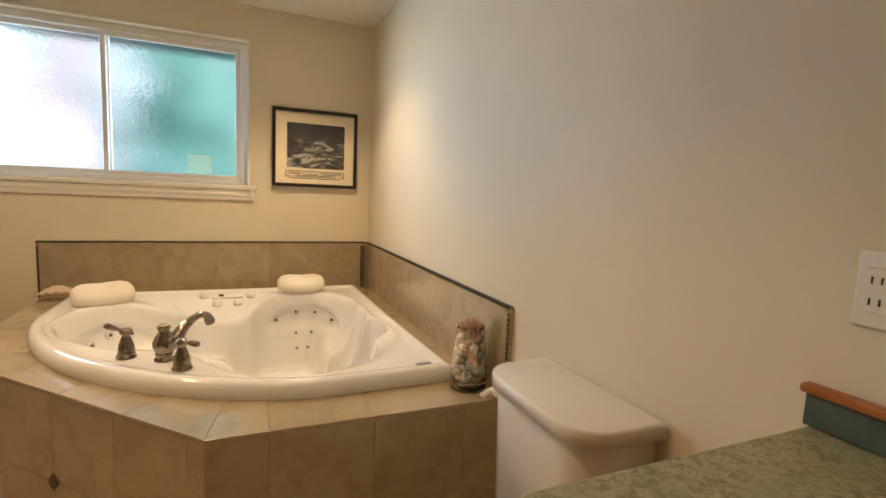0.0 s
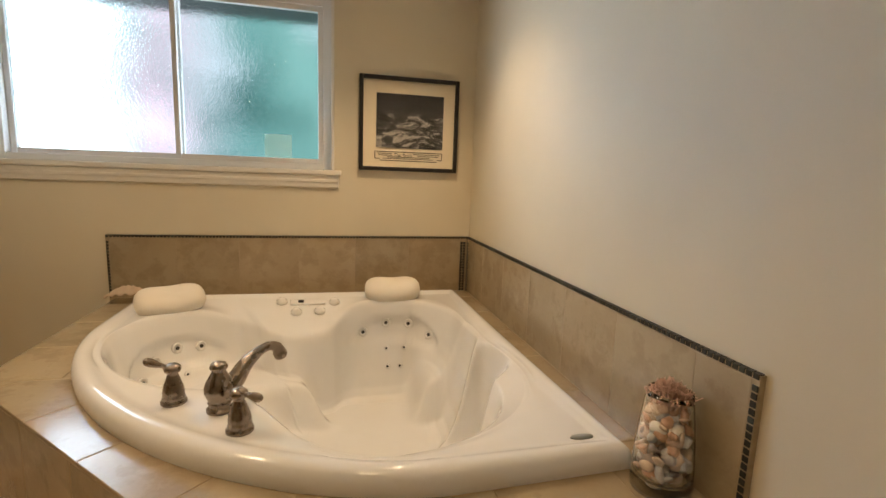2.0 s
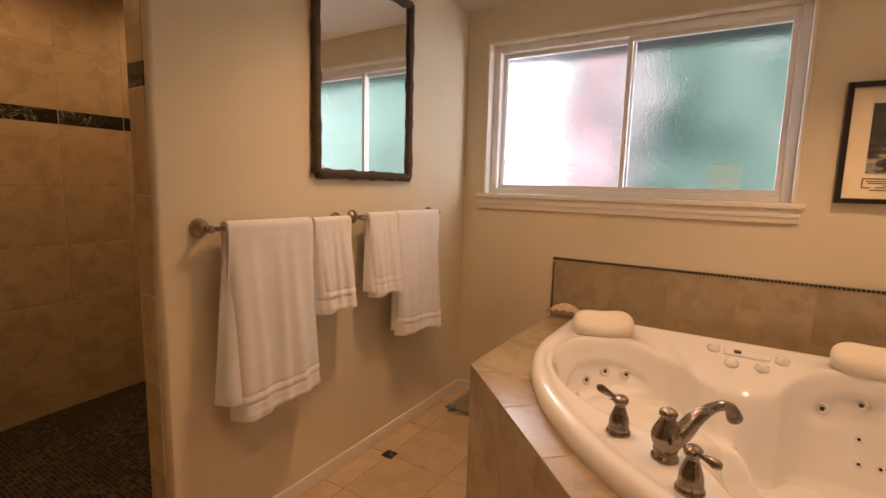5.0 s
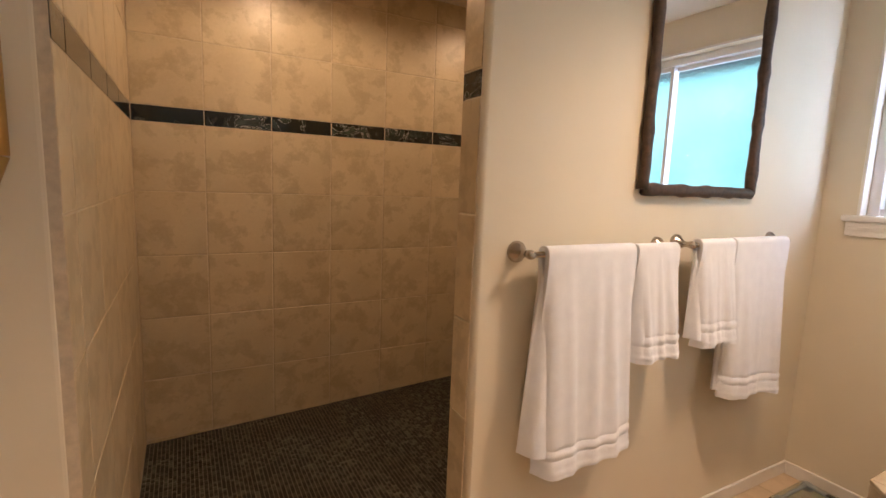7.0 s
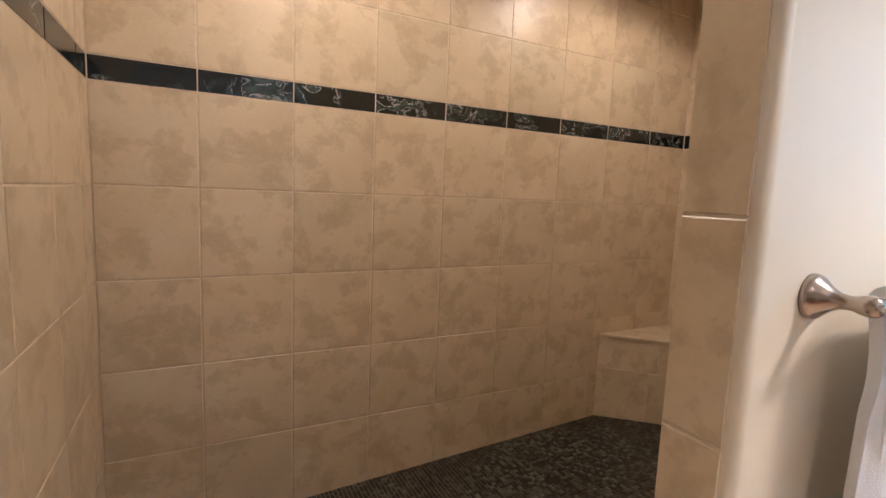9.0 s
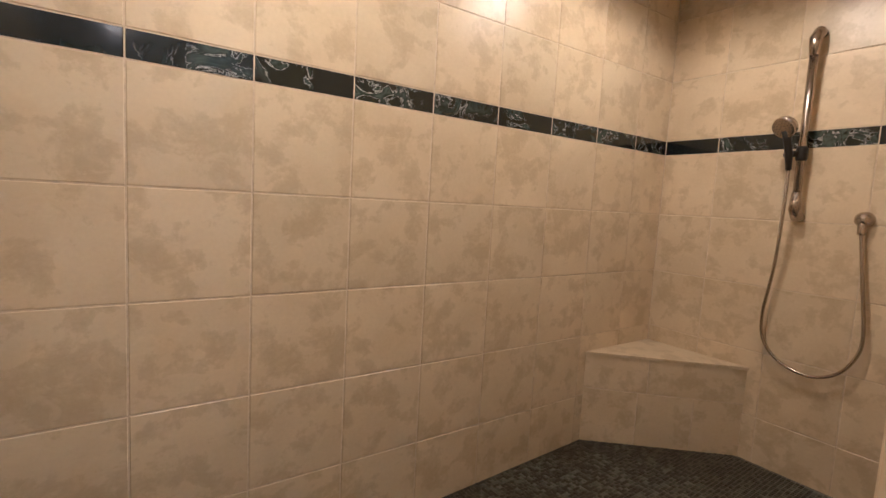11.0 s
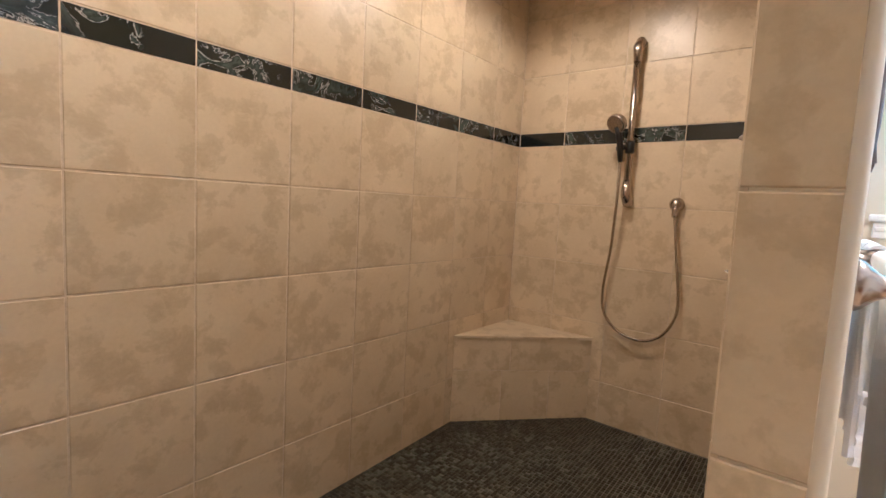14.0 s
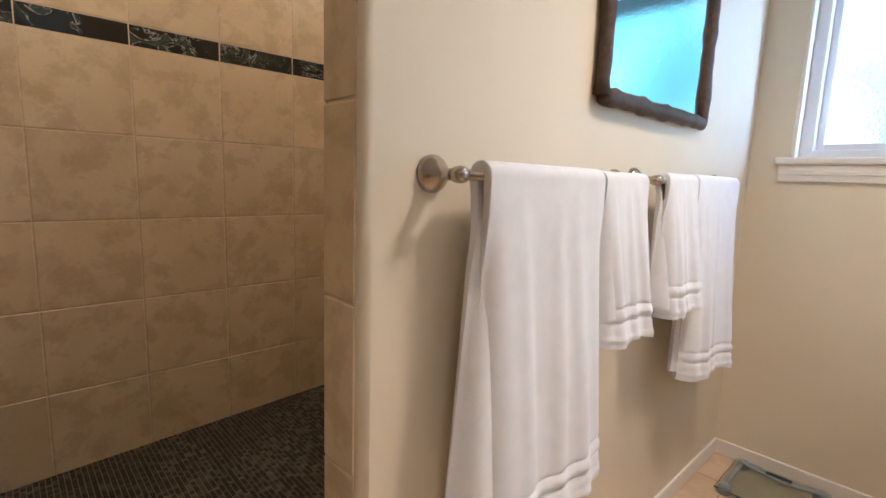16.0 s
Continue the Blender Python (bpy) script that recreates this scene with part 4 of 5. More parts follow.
def towel(y0, y1, z_front, z_back, zbar, seed, label, layers=0.016, slant=0.0, back_shift=0.0, group="", bulge=0.05):
    """A folded towel draped over a bar, with soft folds and a woven band."""
    rng = random.Random(seed)
    ph = [rng.random() * 6.28 for _ in range(4)]
    creases = [0.12 + 0.76 * (k + rng.uniform(0.2, 0.8)) / 3 for k in range(3)]
    nu, nb, nt, nf = 64, 34, 8, 140
    R = 0.010 + layers * 0.35
    rows = []
    for i in range(nb + nt + nf + 1):
        row = []
        for k in range(nu + 1):
            u = k / nu
            y = y0 + (y1 - y0) * u
            if i <= nb:
                t = 1 - i / nb
                zb = z_back + 0.01 * math.sin(u * 5 + ph[0])
                x, z, side = -R, zbar - t * (zbar - zb), -1
                y += back_shift * t
                hang = t
            elif i <= nb + nt:
                a = math.pi * (i - nb) / nt
                x, z, side, hang = -R * math.cos(a), zbar + R * math.sin(a), 0, 0
            else:
                t = (i - nb - nt) / nf
                zf = z_front + slant * (u - 0.5) + 0.008 * math.sin(u * 7 + ph[1])
                x, z, side, hang = R, zbar - t * (zbar - zf), 1, t
            y = (y0 + y1) / 2 + (y - (y0 + y1) / 2) * (1 + 0.05 * hang)
            grow = min(1.0, hang * 1.6)
            wave = math.sin(u * 13 + ph[2]) * 0.55 + math.sin(u * 24 + ph[3] + hang * 1.2) * 0.15 + math.sin(u * 6 + ph[0] + hang) * 0.6
            crease = sum(math.exp(-(((u - c0) + 0.02 * math.sin(hang * 3 + c0 * 9)) / 0.05) ** 2) for c0 in creases)
            x += side * (0.008 * grow * wave + (bulge if side > 0 else -bulge * 0.92) * hang) + (0.010 * grow * crease if side > 0 else min(1.0, hang * 5) * R * 0.9)
            pinch = math.exp(-(min(u, 1 - u) / 0.05) ** 2) * min(1.0, hang * 4)
            x += pinch * (side * R * 0.4 - x) * 0.9
            band = 0.0
            if side > 0:
                d = z - (z_front + slant * (u - 0.5))
                for c, h in ((0.012, 0.003), (0.050, -0.004), (0.066, 0.003), (0.082, -0.004)):
                    band += h * math.exp(-((d - c) / 0.006) ** 2)
            x += side * band
            row.append((max(BAR_X + x, X_WEST + 0.014), y, z))
        rows.append(row)
    bm = bmesh.new()
    vs = [[bm.verts.new(p) for p in row] for row in rows]
    for a, b in zip(vs, vs[1:]):
        for k in range(nu):
            bm.faces.new((a[k], a[k + 1], b[k + 1], b[k]))
    bmesh.ops.recalc_face_normals(bm, faces=bm.faces)
    ob = tagged(mesh_ob("towel", bm, TERRY, None, True), label, "towel", group)
    so = ob.modifiers.new("thickness", "SOLIDIFY")
    so.thickness, so.offset = layers * 0.85, 0.0
    bv = ob.modifiers.new("soft_edge", "BEVEL")
    bv.width, bv.segments, bv.limit_method, bv.angle_limit = 0.004, 2, "ANGLE", radians(60)
    return ob


towel(1.868, 2.238, 0.548, 0.60, Z_BAR, 11, "folded white bath towel hanging over the bar", 0.020, 0.03, -0.045, "white towels", 0.06)
towel(2.254, 2.462, 0.838, 0.90, Z_BAR, 12, "folded white hand towel hanging over the bar", 0.016, 0.0, 0.0, "white towels", 0.05)
towel(2.588, 2.792, 0.848, 0.86, Z_BAR + 0.008, 13, "folded white hand towel hanging over the bar", 0.016, 0.0, -0.02, "white towels", 0.05)
towel(2.800, 3.175, 0.595, 0.62, Z_BAR + 0.008, 14, "folded white bath towel hanging over the bar", 0.018, -0.03, -0.01, "white towels", 0.045)


# ---- toilet ----
def toilet():
    t = tagged(empty("toilet", 0.5, 1.17, 0), "white vitreous china toilet with a low tank", "toilet")
    inv = t.matrix_world.inverted()

    def tp(name, b, material=CERAMIC, label="", smooth=True):
        ob = part(name, b, material, t, label, smooth)
        ob.matrix_parent_inverse = inv
        return ob

    def slab(x0, x1, y0, y1, z0, z1, r, taper=0.0, bevel=0.01):
        """Rounded at its front corners."""
        pts = [(x1, y0), (x1, y1)]
        for cy, s in ((y1 - r, 1), (y0 + r, -1)):
            arc = [(x0 + r - r * math.sin(math.pi / 2 * k / 8), cy + s * r * math.cos(math.pi / 2 * k / 8)) for k in range(9)]
            pts += arc if s > 0 else arc[::-1]
        cx, cy = (x0 + x1) / 2, (y0 + y1) / 2
        bm = prism(pts, z0, z1, bevel)
        for v in bm.verts:
            f = 1 - taper * (z1 - v.co.z) / (z1 - z0)
            v.co.x, v.co.y = x1 - (x1 - v.co.x) * f, cy + (v.co.y - cy) * f
        return bm

    tp("tank", slab(0.478, 0.685, 0.975, 1.368, 0.42, 0.839, 0.085, 0.06))
    tp("tank_lid", slab(0.462, 0.69, 0.958, 1.385, 0.838, 0.874, 0.10, 0.0, 0.007))
    tp("flush_lever", tube([(0.515, 1.352, 0.795), (0.512, 1.374, 0.795), (0.504, 1.384, 0.793), (0.490, 1.386, 0.786), (0.476, 1.384, 0.778)], [0.013, 0.013, 0.010, 0.009, 0.010], 12), WHITE_PLASTIC)
    bowl = [(0.11, 0), (0.115, 0.02), (0.105, 0.12), (0.125, 0.22), (0.165, 0.32), (0.185, 0.385), (0.18, 0.40), (0.14, 0.40), (0.12, 0.33), (0.06, 0.22), (0, 0.20)]
    tp("bowl", lathe(bowl, 36, Matrix.Translation((0.27, 1.17, 0)) @ Matrix.Diagonal((1.25, 1, 1, 1))))
    tp("pedestal", box(0.36, 0.66, 1.06, 1.28, 0, 0.40, 0.03, 3))
    seat = lathe([(0.13, 0.402), (0.19, 0.402), (0.192, 0.412), (0.186, 0.422), (0.13, 0.422), (0.125, 0.412)], 40, Matrix.Translation((0.27, 1.17, 0)) @ Matrix.Diagonal((1.25, 1, 1, 1)))
    tp("seat", seat, WHITE_PLASTIC)
    tp("seat_lid", lathe([(0.188, 0.424), (0.188, 0.436), (0.17, 0.444), (0, 0.448)], 40, Matrix.Translation((0.27, 1.17, 0)) @ Matrix.Diagonal((1.25, 1, 1, 1))), WHITE_PLASTIC)


toilet()


# ---- vanity ----
def vanity():
    v = tagged(empty("vanity_cabinet", 0.42, -0.2, 0), "brown wooden vanity cabinet under a granite top", "cabinet")
    inv = v.matrix_world.inverted()
    for name, b in (("body", box(0.19, 0.697, -1.15, 0.67, 0.10, 0.956, 0.002)), ("toe_kick", box(0.24, 0.695, -1.15, 0.67, 0.0, 0.10))):
        part(name, b, CABINET, v, smooth=False).matrix_parent_inverse = inv
    for k in range(4):
        y0 = -1.13 + k * 0.45
        door = part("door", box(0.172, 0.189, y0, y0 + 0.43, 0.14, 0.92, 0.004), CABINET, v, smooth=False)
        door.matrix_parent_inverse = inv
        h = part("knob", lathe([(0.008, 0), (0.006, 0.012), (0.014, 0.02), (0.012, 0.028), (0, 0.03)], 16, Matrix.Translation((0.172, y0 + 0.38, 0.72)) @ Matrix.Rotation(radians(-90), 4, "Y")), NICKEL, door)
    tagged(mesh_ob("granite_countertop", box(0.155, 0.697, -1.18, 0.70, 0.958, 0.996, 0.006, 3), GRANITE), "speckled green-gold granite vanity countertop", "countertop")
    s = tagged(empty("backsplash", 0.69, -0.2, 0.98), "dark teal slate backsplash with a cherry wood cap", "backsplash")
    inv = s.matrix_world.inverted()
    for k in range(7):
        y1 = 0.705 - k * 0.27
        ob = part("tile", box(0.680, 0.697, y1 - 0.268, y1, 0.997, 1.048, 0.002), SPLASH, s, smooth=False)
        ob.matrix_parent_inverse = inv
    part("wooden_cap", box(0.672, 0.697, -1.18, 0.712, 1.049, 1.064, 0.005, 3), CHERRY, s, "reddish cherry wood cap strip", False).matrix_parent_inverse = inv


vanity()


def outlet():
    o = tagged(empty("wall_outlet", X_EAST, 0.615, 1.225), "white electrical outlet with a rounded cover plate", "outlet")
    inv = o.matrix_world.inverted()
    part("cover_plate", box(X_EAST - 0.007, X_EAST, 0.560, 0.668, 1.168, 1.278, 0.004, 3), WHITE_PLASTIC, o, smooth=False).matrix_parent_inverse = inv
    for dy in (0.588, 0.640):
        r = part("receptacle", box(X_EAST - 0.011, X_EAST - 0.006, dy - 0.017, dy + 0.017, 1.19, 1.256, 0.003), WHITE_PLASTIC, o, smooth=False)
        r.matrix_parent_inverse = inv
        for dz in (1.207, 1.238):
            for q in (-0.006, 0.006):
                part("slot", box(X_EAST - 0.0125, X_EAST - 0.0105, dy + q - 0.001, dy + q + 0.001, dz - 0.005, dz + 0.005), BLACK, r, smooth=False)


outlet()


# ---- bathroom scale ----
def bathroom_scale():
    s = tagged(empty("bathroom_scale", -1.56, 3.43, 0), "glass bathroom scale with grey display bar on the floor", "scale")
    part("glass_plate", box(-0.165, 0.165, -0.15, 0.15, 0.020, 0.028, 0.003), SCALE_GLASS, s, smooth=False)
    path = [(-0.14, 0.125, 0.033), (-0.10, 0.115, 0.034), (0, 0.098, 0.034), (0.10, 0.115, 0.034), (0.14, 0.125, 0.033)]
    bm = tube(smooth_path(path, 5), 0.018, 12)
    for v in bm.verts:
        v.co.z = 0.030 + (v.co.z - 0.030) * 0.45
    part("display_bar", bm, GREY_PLASTIC, s)
    part("display", box(-0.045, 0.045, 0.088, 0.112, 0.036, 0.041, 0.002), BLACK, s, "dark display window", False)
    for x in (-0.135, 0.135):
        for y in (-0.12, 0.125):
            part("foot", lathe([(0.026, 0), (0.026, 0.014), (0.018, 0.036), (0.010, 0.038), (0, 0.038)], 20, Matrix.Translation((x, y, 0))), GREY_PLASTIC, s)
    bm = tube([(-0.135, -0.12, 0.022), (-0.138, 0.0, 0.024), (-0.135, 0.12, 0.026)], 0.010, 10)
    part("side_strip", bm, GREY_PLASTIC, s)


bathroom_scale()


# ---- shower fittings ----
def corner_bench():
    b = tagged(empty("shower_bench", -3.1, 3.28, 0.1), "triangular beige tiled corner shower bench", "bench")
    inv = b.matrix_world.inverted()
    zb, zt = 0.12, 0.625
    P0, P1 = Vector((X_BACK, 2.925, 0)), Vector((-2.762, Y_SHN, 0))
    body = part("bench_body", prism([(X_BACK + 0.001, 2.929), (-2.765, Y_SHN - 0.001), (X_BACK + 0.001, Y_SHN - 0.001)], zb, zt - 0.012), GROUT, b, smooth=False)
    body.matrix_parent_inverse = inv
    body_tiles = []
    d = (P1 - P0)
    L = d.length
    u = d / L
    v = Vector((0, 0, 1))
    origin = Vector((P0.x, P0.y, 0)) - u.cross(v) * 0.0
    base = origin - u.cross(v) * 0.010
    us = [0, 0.26, 0.515, L]
    for a0, a1 in zip(us, us[1:]):
        body_tiles.append(place_tile("tile", b, [(a0 + .002, 0.13), (a1 - .002, 0.13), (a1 - .002, 0.442), (a0 + .002, 0.442)], base, u, v, 0.010, 0.0018, TILE))
    for a0, a1 in ((0, 0.30), (0.30, L)):
        body_tiles.append(place_tile("tile", b, [(a0 + .002, 0.446), (a1 - .002, 0.446), (a1 - .002, zt - 0.003), (a0 + .002, zt - 0.003)], base, u, v, 0.010, 0.0018, TILE))
    body_tiles.append(place_tile("tile", b, [(X_BACK + 0.002, 2.918), (-2.756, Y_SHN - 0.002), (X_BACK + 0.002, Y_SHN - 0.002)], (0, 0, zt - 0.012), (1, 0, 0), (0, 1, 0), 0.014, 0.002, TILE))
    for ob in body_tiles:
        ob.matrix_parent_inverse = inv


corner_bench()


def hand_shower():
    h = tagged(empty("hand_shower", -2.62, Y_SHN, 1.3), "brushed nickel hand shower on a slide bar with hose", "shower")
    inv = h.matrix_world.inverted()

    def hp(name, b, material=NICKEL, label=""):
        ob = part(name, b, material, h, label)
        ob.matrix_parent_inverse = inv
        return ob

    x, y = -2.637, Y_SHN - 0.055
    hp("slide_bar", tube([(x, y, 1.36), (x, y, 2.05)], 0.016, 18))
    for z0, z1, s in ((2.10, 2.02, 1), (1.335, 1.42, -1)):
        hp("bar_bracket", tube([(x, Y_SHN, z0), (x, Y_SHN - 0.022, z0), (x, y - 0.004, z0 - s * 0.035), (x, y - 0.004, z1 - s * 0.02)], [0.022, 0.024, 0.023, 0.017], 16))
    hp("slider", lathe([(0.018, -0.03), (0.022, -0.02), (0.022, 0.02), (0.018, 0.03)], 20, Matrix.Translation((x, y, 1.60))), BLACK)
    hp("slider_arm", tube([(x, y, 1.60), (x - 0.025, y - 0.02, 1.60), (x - 0.045, y - 0.035, 1.585)], [0.013, 0.014, 0.018], 14), BLACK)
    hx, hy = x - 0.034, y - 0.045
    hp("handle", tube([(hx + 0.006, hy + 0.008, 1.53), (hx + 0.002, hy + 0.002, 1.60), (hx - 0.004, hy - 0.012, 1.655), (hx - 0.008, hy - 0.026, 1.69)], [0.011, 0.015, 0.015, 0.018], 16), BLACK)
    q = Vector((-0.15, -0.85, -0.5)).normalized()
    m = Matrix.Translation((hx - 0.010, hy - 0.030, 1.705)) @ q.to_track_quat("Z", "Y").to_matrix().to_4x4()
    head = hp("shower_head", lathe([(0.012, -0.035), (0.030, -0.028), (0.044, -0.010), (0.047, 0.008), (0.044, 0.016), (0.036, 0.018), (0, 0.018)], 32, m))
    bm = bmesh.new()
    for ring, cnt in ((0.012, 6), (0.024, 12), (0.034, 18)):
        for k in range(cnt):
            a = 2 * math.pi * k / cnt
            lathe([(0.0022, 0.017), (0.0016, 0.021), (0, 0.021)], 6, m @ Matrix.Translation((ring * math.cos(a), ring * math.sin(a), 0)), bm)
    part("spray_nozzles", bm, BLACK, head)
    ex, ez = -2.415, 1.337
    hp("wall_elbow", lathe([(0.032, 0), (0.032, 0.008), (0.030, 0.022), (0.022, 0.036), (0.010, 0.043), (0, 0.044)], 28, Matrix.Translation((ex, Y_SHN, ez)) @ Matrix.Rotation(radians(90), 4, "X")))
    hp("elbow_nut", lathe([(0.012, -0.04), (0.014, -0.03), (0.014, 0.0), (0.010, 0.01)], 16, Matrix.Translation((ex, Y_SHN - 0.03, ez - 0.02))))
    path = smooth_path([(hx + 0.006, hy + 0.008, 1.53), (-2.662, hy, 1.36), (-2.682, Y_SHN - 0.07, 1.12), (-2.712, Y_SHN - 0.05, 0.90), (-2.700, Y_SHN - 0.04, 0.78), (-2.63, Y_SHN - 0.035, 0.70), (-2.52, Y_SHN - 0.035, 0.672), (-2.43, Y_SHN - 0.035, 0.71), (-2.375, Y_SHN - 0.035, 0.80), (-2.365, Y_SHN - 0.035, 0.90), (-2.39, Y_SHN - 0.035, 1.10), (ex, Y_SHN - 0.03, ez - 0.05)], 14)
    n = len(path)
    fine = []
    for a, b in zip(path, path[1:]):
        fine += [a.lerp(b, k / 3) for k in range(3)]
    hp("hose", tube(fine + [path[-1]], [0.0072 if k % 2 else 0.0062 for k in range(len(fine) + 1)], 10), NICKEL, "flexible metal hose")


hand_shower()


def shower_valve(y, z):
    v = tagged(empty("shower_valve", X_PART, y, z), "brushed nickel shower valve with a lever handle", "shower valve", "shower valves")
    inv = v.matrix_world.inverted()
    m = Matrix.Translation((X_PART, y, z)) @ Matrix.Rotation(radians(-90), 4, "Y")
    for name, b, material in (("escutcheon", lathe([(0.075, 0), (0.075, 0.006), (0.06, 0.012), (0.034, 0.018), (0.030, 0.05), (0.028, 0.075), (0.016, 0.085), (0, 0.086)], 32, m), CHROME), ("lever", tube([(X_PART - 0.075, y, z), (X_PART - 0.088, y, z - 0.03), (X_PART - 0.092, y - 0.01, z - 0.055), (X_PART - 0.09, y - 0.015, z - 0.07)], [0.010, 0.009, 0.010, 0.007], 12), NICKEL), ("lever_top", tube([(X_PART - 0.075, y, z), (X_PART - 0.09, y, z + 0.04), (X_PART - 0.095, y, z + 0.06)], [0.009, 0.007, 0.005], 10), NICKEL)):
        part(name, b, material, v).matrix_parent_inverse = inv


shower_valve(2.45, 1.36)
shower_valve(2.45, 1.075)


def corner_shelf(z):
    pts = [(0, 0)] + [(-0.25 * math.cos(math.pi / 2 * k / 12), -0.25 * math.sin(math.pi / 2 * k / 12)) for k in range(13)]
    bm = prism(pts, 0, 0.02, 0.004)
    for v in bm.verts:
        if v.co.z < 0.005:
            v.co.x, v.co.y = v.co.x * 0.85, v.co.y * 0.85
    s = tagged(mesh_ob("corner_shelf", bm, CERAMIC), "small white ceramic corner soap shelf", "shelf", "corner shelves")
    s.matrix_world = pose(X_PART - 0.001, Y_SHN - 0.001, z)


corner_shelf(1.61)
corner_shelf(1.04)


def downlight(x, y, tint):
    d = tagged(empty("downlight_or_fill", x, y, Z_CEIL), "white recessed ceiling downlight, lit, of a set that includes added fill lights", "downlight", "ceiling downlights")
    part("trim_ring", lathe([(0.075, -0.002), (0.080, -0.004), (0.080, -0.008), (0.070, -0.010), (0.060, -0.004), (0.058, -0.001)], 36), WHITE_PLASTIC, d)
    m = bpy.data.materials.new("lamp_glow")
    m.use_nodes = True
    b = bsdf(m)
    b.inputs["Emission Color"].default_value = (*tint, 1)
    b.inputs["Emission Strength"].default_value = 14.0
    part("lens", lathe([(0.058, -0.001), (0.055, -0.004), (0, -0.006)], 32), m, d)


# the added fill lamps get the same ceiling fitting as the rest
for row in DOWNLIGHTS_AND_FILLS:
    downlight(row[0], row[1], row[6])


# ---- tile pieces ----
YJ = [Y_SHS, 1.045] + [1.045 + 0.3048 * k for k in range(1, 8)] + [Y_SHN]
ZR = [0.0, 0.100, 0.404, 0.708, 1.012, 1.316, 1.628]
ZU = [1.703, 2.008, 2.313, Z_CEIL]


def shower_wall(parent, origin, u, us):
    tile_field(parent, origin, u, (0, 0, 1), us, ZR, TILE)
    tile_field(parent, origin, u, (0, 0, 1), us, ZU, TILE)
    tile_field(parent, origin, u, (0, 0, 1), us, [1.628, 1.703], MARBLE, "marble_strip")


shower_wall(wall_shower_back, (X_BACK - 0.010, 0, 0), (0, 1, 0), YJ)
XN = [X_BACK, -3.005, -2.707, -2.408, -2.105, X_PART]
shower_wall(wall_shower_north, (0, Y_SHN + 0.010, 0), (1, 0, 0), XN)
XS = [X_LOW, -1.925, -2.23, -2.535, -2.84, -3.145, X_BACK]
shower_wall(wall_shower_south, (0, Y_SHS - 0.010, 0), (-1, 0, 0), [-x for x in XS])
YP = [Y_JAMB] + [1.98 + 0.3048 * k for k in range(5)] + [Y_SHN]
shower_wall(wall_shower_side, (X_PART + 0.010, 0, 0), (0, -1, 0), [-y for y in reversed(YP)])
JX = [X_PART, X_WEST - 0.016]
for zs in ([0.08, 0.38, 0.69, 0.993, 1.316, 1.645], [1.722, 2.008, 2.313, Z_CEIL]):
    tile_field(wall_partition, (0, Y_JAMB + 0.012, 0), (1, 0, 0), (0, 0, 1), JX, zs, TILE, thick=0.012)
tile_field(wall_partition, (0, Y_JAMB + 0.012, 0), (1, 0, 0), (0, 0, 1), JX, [1.645, 1.722], MARBLE, "marble_strip", 0.012)

# tub surround
TH_T = 0.011
ZT0, ZT1 = Z_DECK + 0.003, 0.957
surround_n = structure("tub_surround", box(-1.205, X_EAST - 0.001, Y_NORTH - 0.0143, Y_NORTH - 0.0005, Z_DECK - 0.05, 0.968), GROUT_TAN, "tan tile surround with dark mosaic edging above the tub", "surround")
surround_e = structure("tub_surround", box(X_EAST - 0.0143, X_EAST - 0.0005, 1.6025, Y_NORTH - 0.015, Z_DECK - 0.05, 0.968), GROUT_TAN, "tan tile surround with dark mosaic edging above the tub", "surround")
us = [-1.190, -0.885, -0.58, -0.275, 0.03, 0.335, 0.64]
tile_field(surround_n, (0, Y_NORTH - 0.004, 0), (1, 0, 0), (0, 0, 1), us, [ZT0, ZT1], TILE_TUB, thick=TH_T, bevel=0.001, gap=0.0016)
us = [-3.565, -3.29, -2.985, -2.68, -2.375, -2.07, -1.765, -1.620]
tile_field(surround_e, (X_EAST - 0.004, 0, 0), (0, -1, 0), (0, 0, 1), us, [ZT0, ZT1], TILE_TUB, thick=TH_T, bevel=0.001, gap=0.0016)


def mosaic_strip(parent, origin, u, v, length, width, count_w=1):
    """Small square chips in one row, joined."""
    bm = bmesh.new()
    u, v, w = Vector(u), Vector(v), Vector(u).cross(Vector(v))
    o = Vector(origin)
    step = 0.0165
    for k in range(int(length / step)):
        for r in range(count_w):
            a0, a1 = k * step + 0.001, (k + 1) * step - 0.001
            b0, b1 = r * width / count_w + 0.001, (r + 1) * width / count_w - 0.001
            lo = [bm.verts.new(o + u * a + v * b) for a, b in ((a0, b0), (a1, b0), (a1, b1), (a0, b1))]
            c = 0.0012
            hi = [bm.verts.new(o + u * a + v * b + w * 0.0125) for a, b in ((a0 + c, b0 + c), (a1 - c, b0 + c), (a1 - c, b1 - c), (a0 + c, b1 - c))]
            bm.faces.new(hi)
            for q in range(4):
                bm.faces.new((lo[q], lo[(q + 1) % 4], hi[(q + 1) % 4], hi[q]))
    ob = part("mosaic_edging", bm, MOSAIC_EDGE, parent, "dark green glass mosaic edging", False)
    ob["kind"] = "stuff"


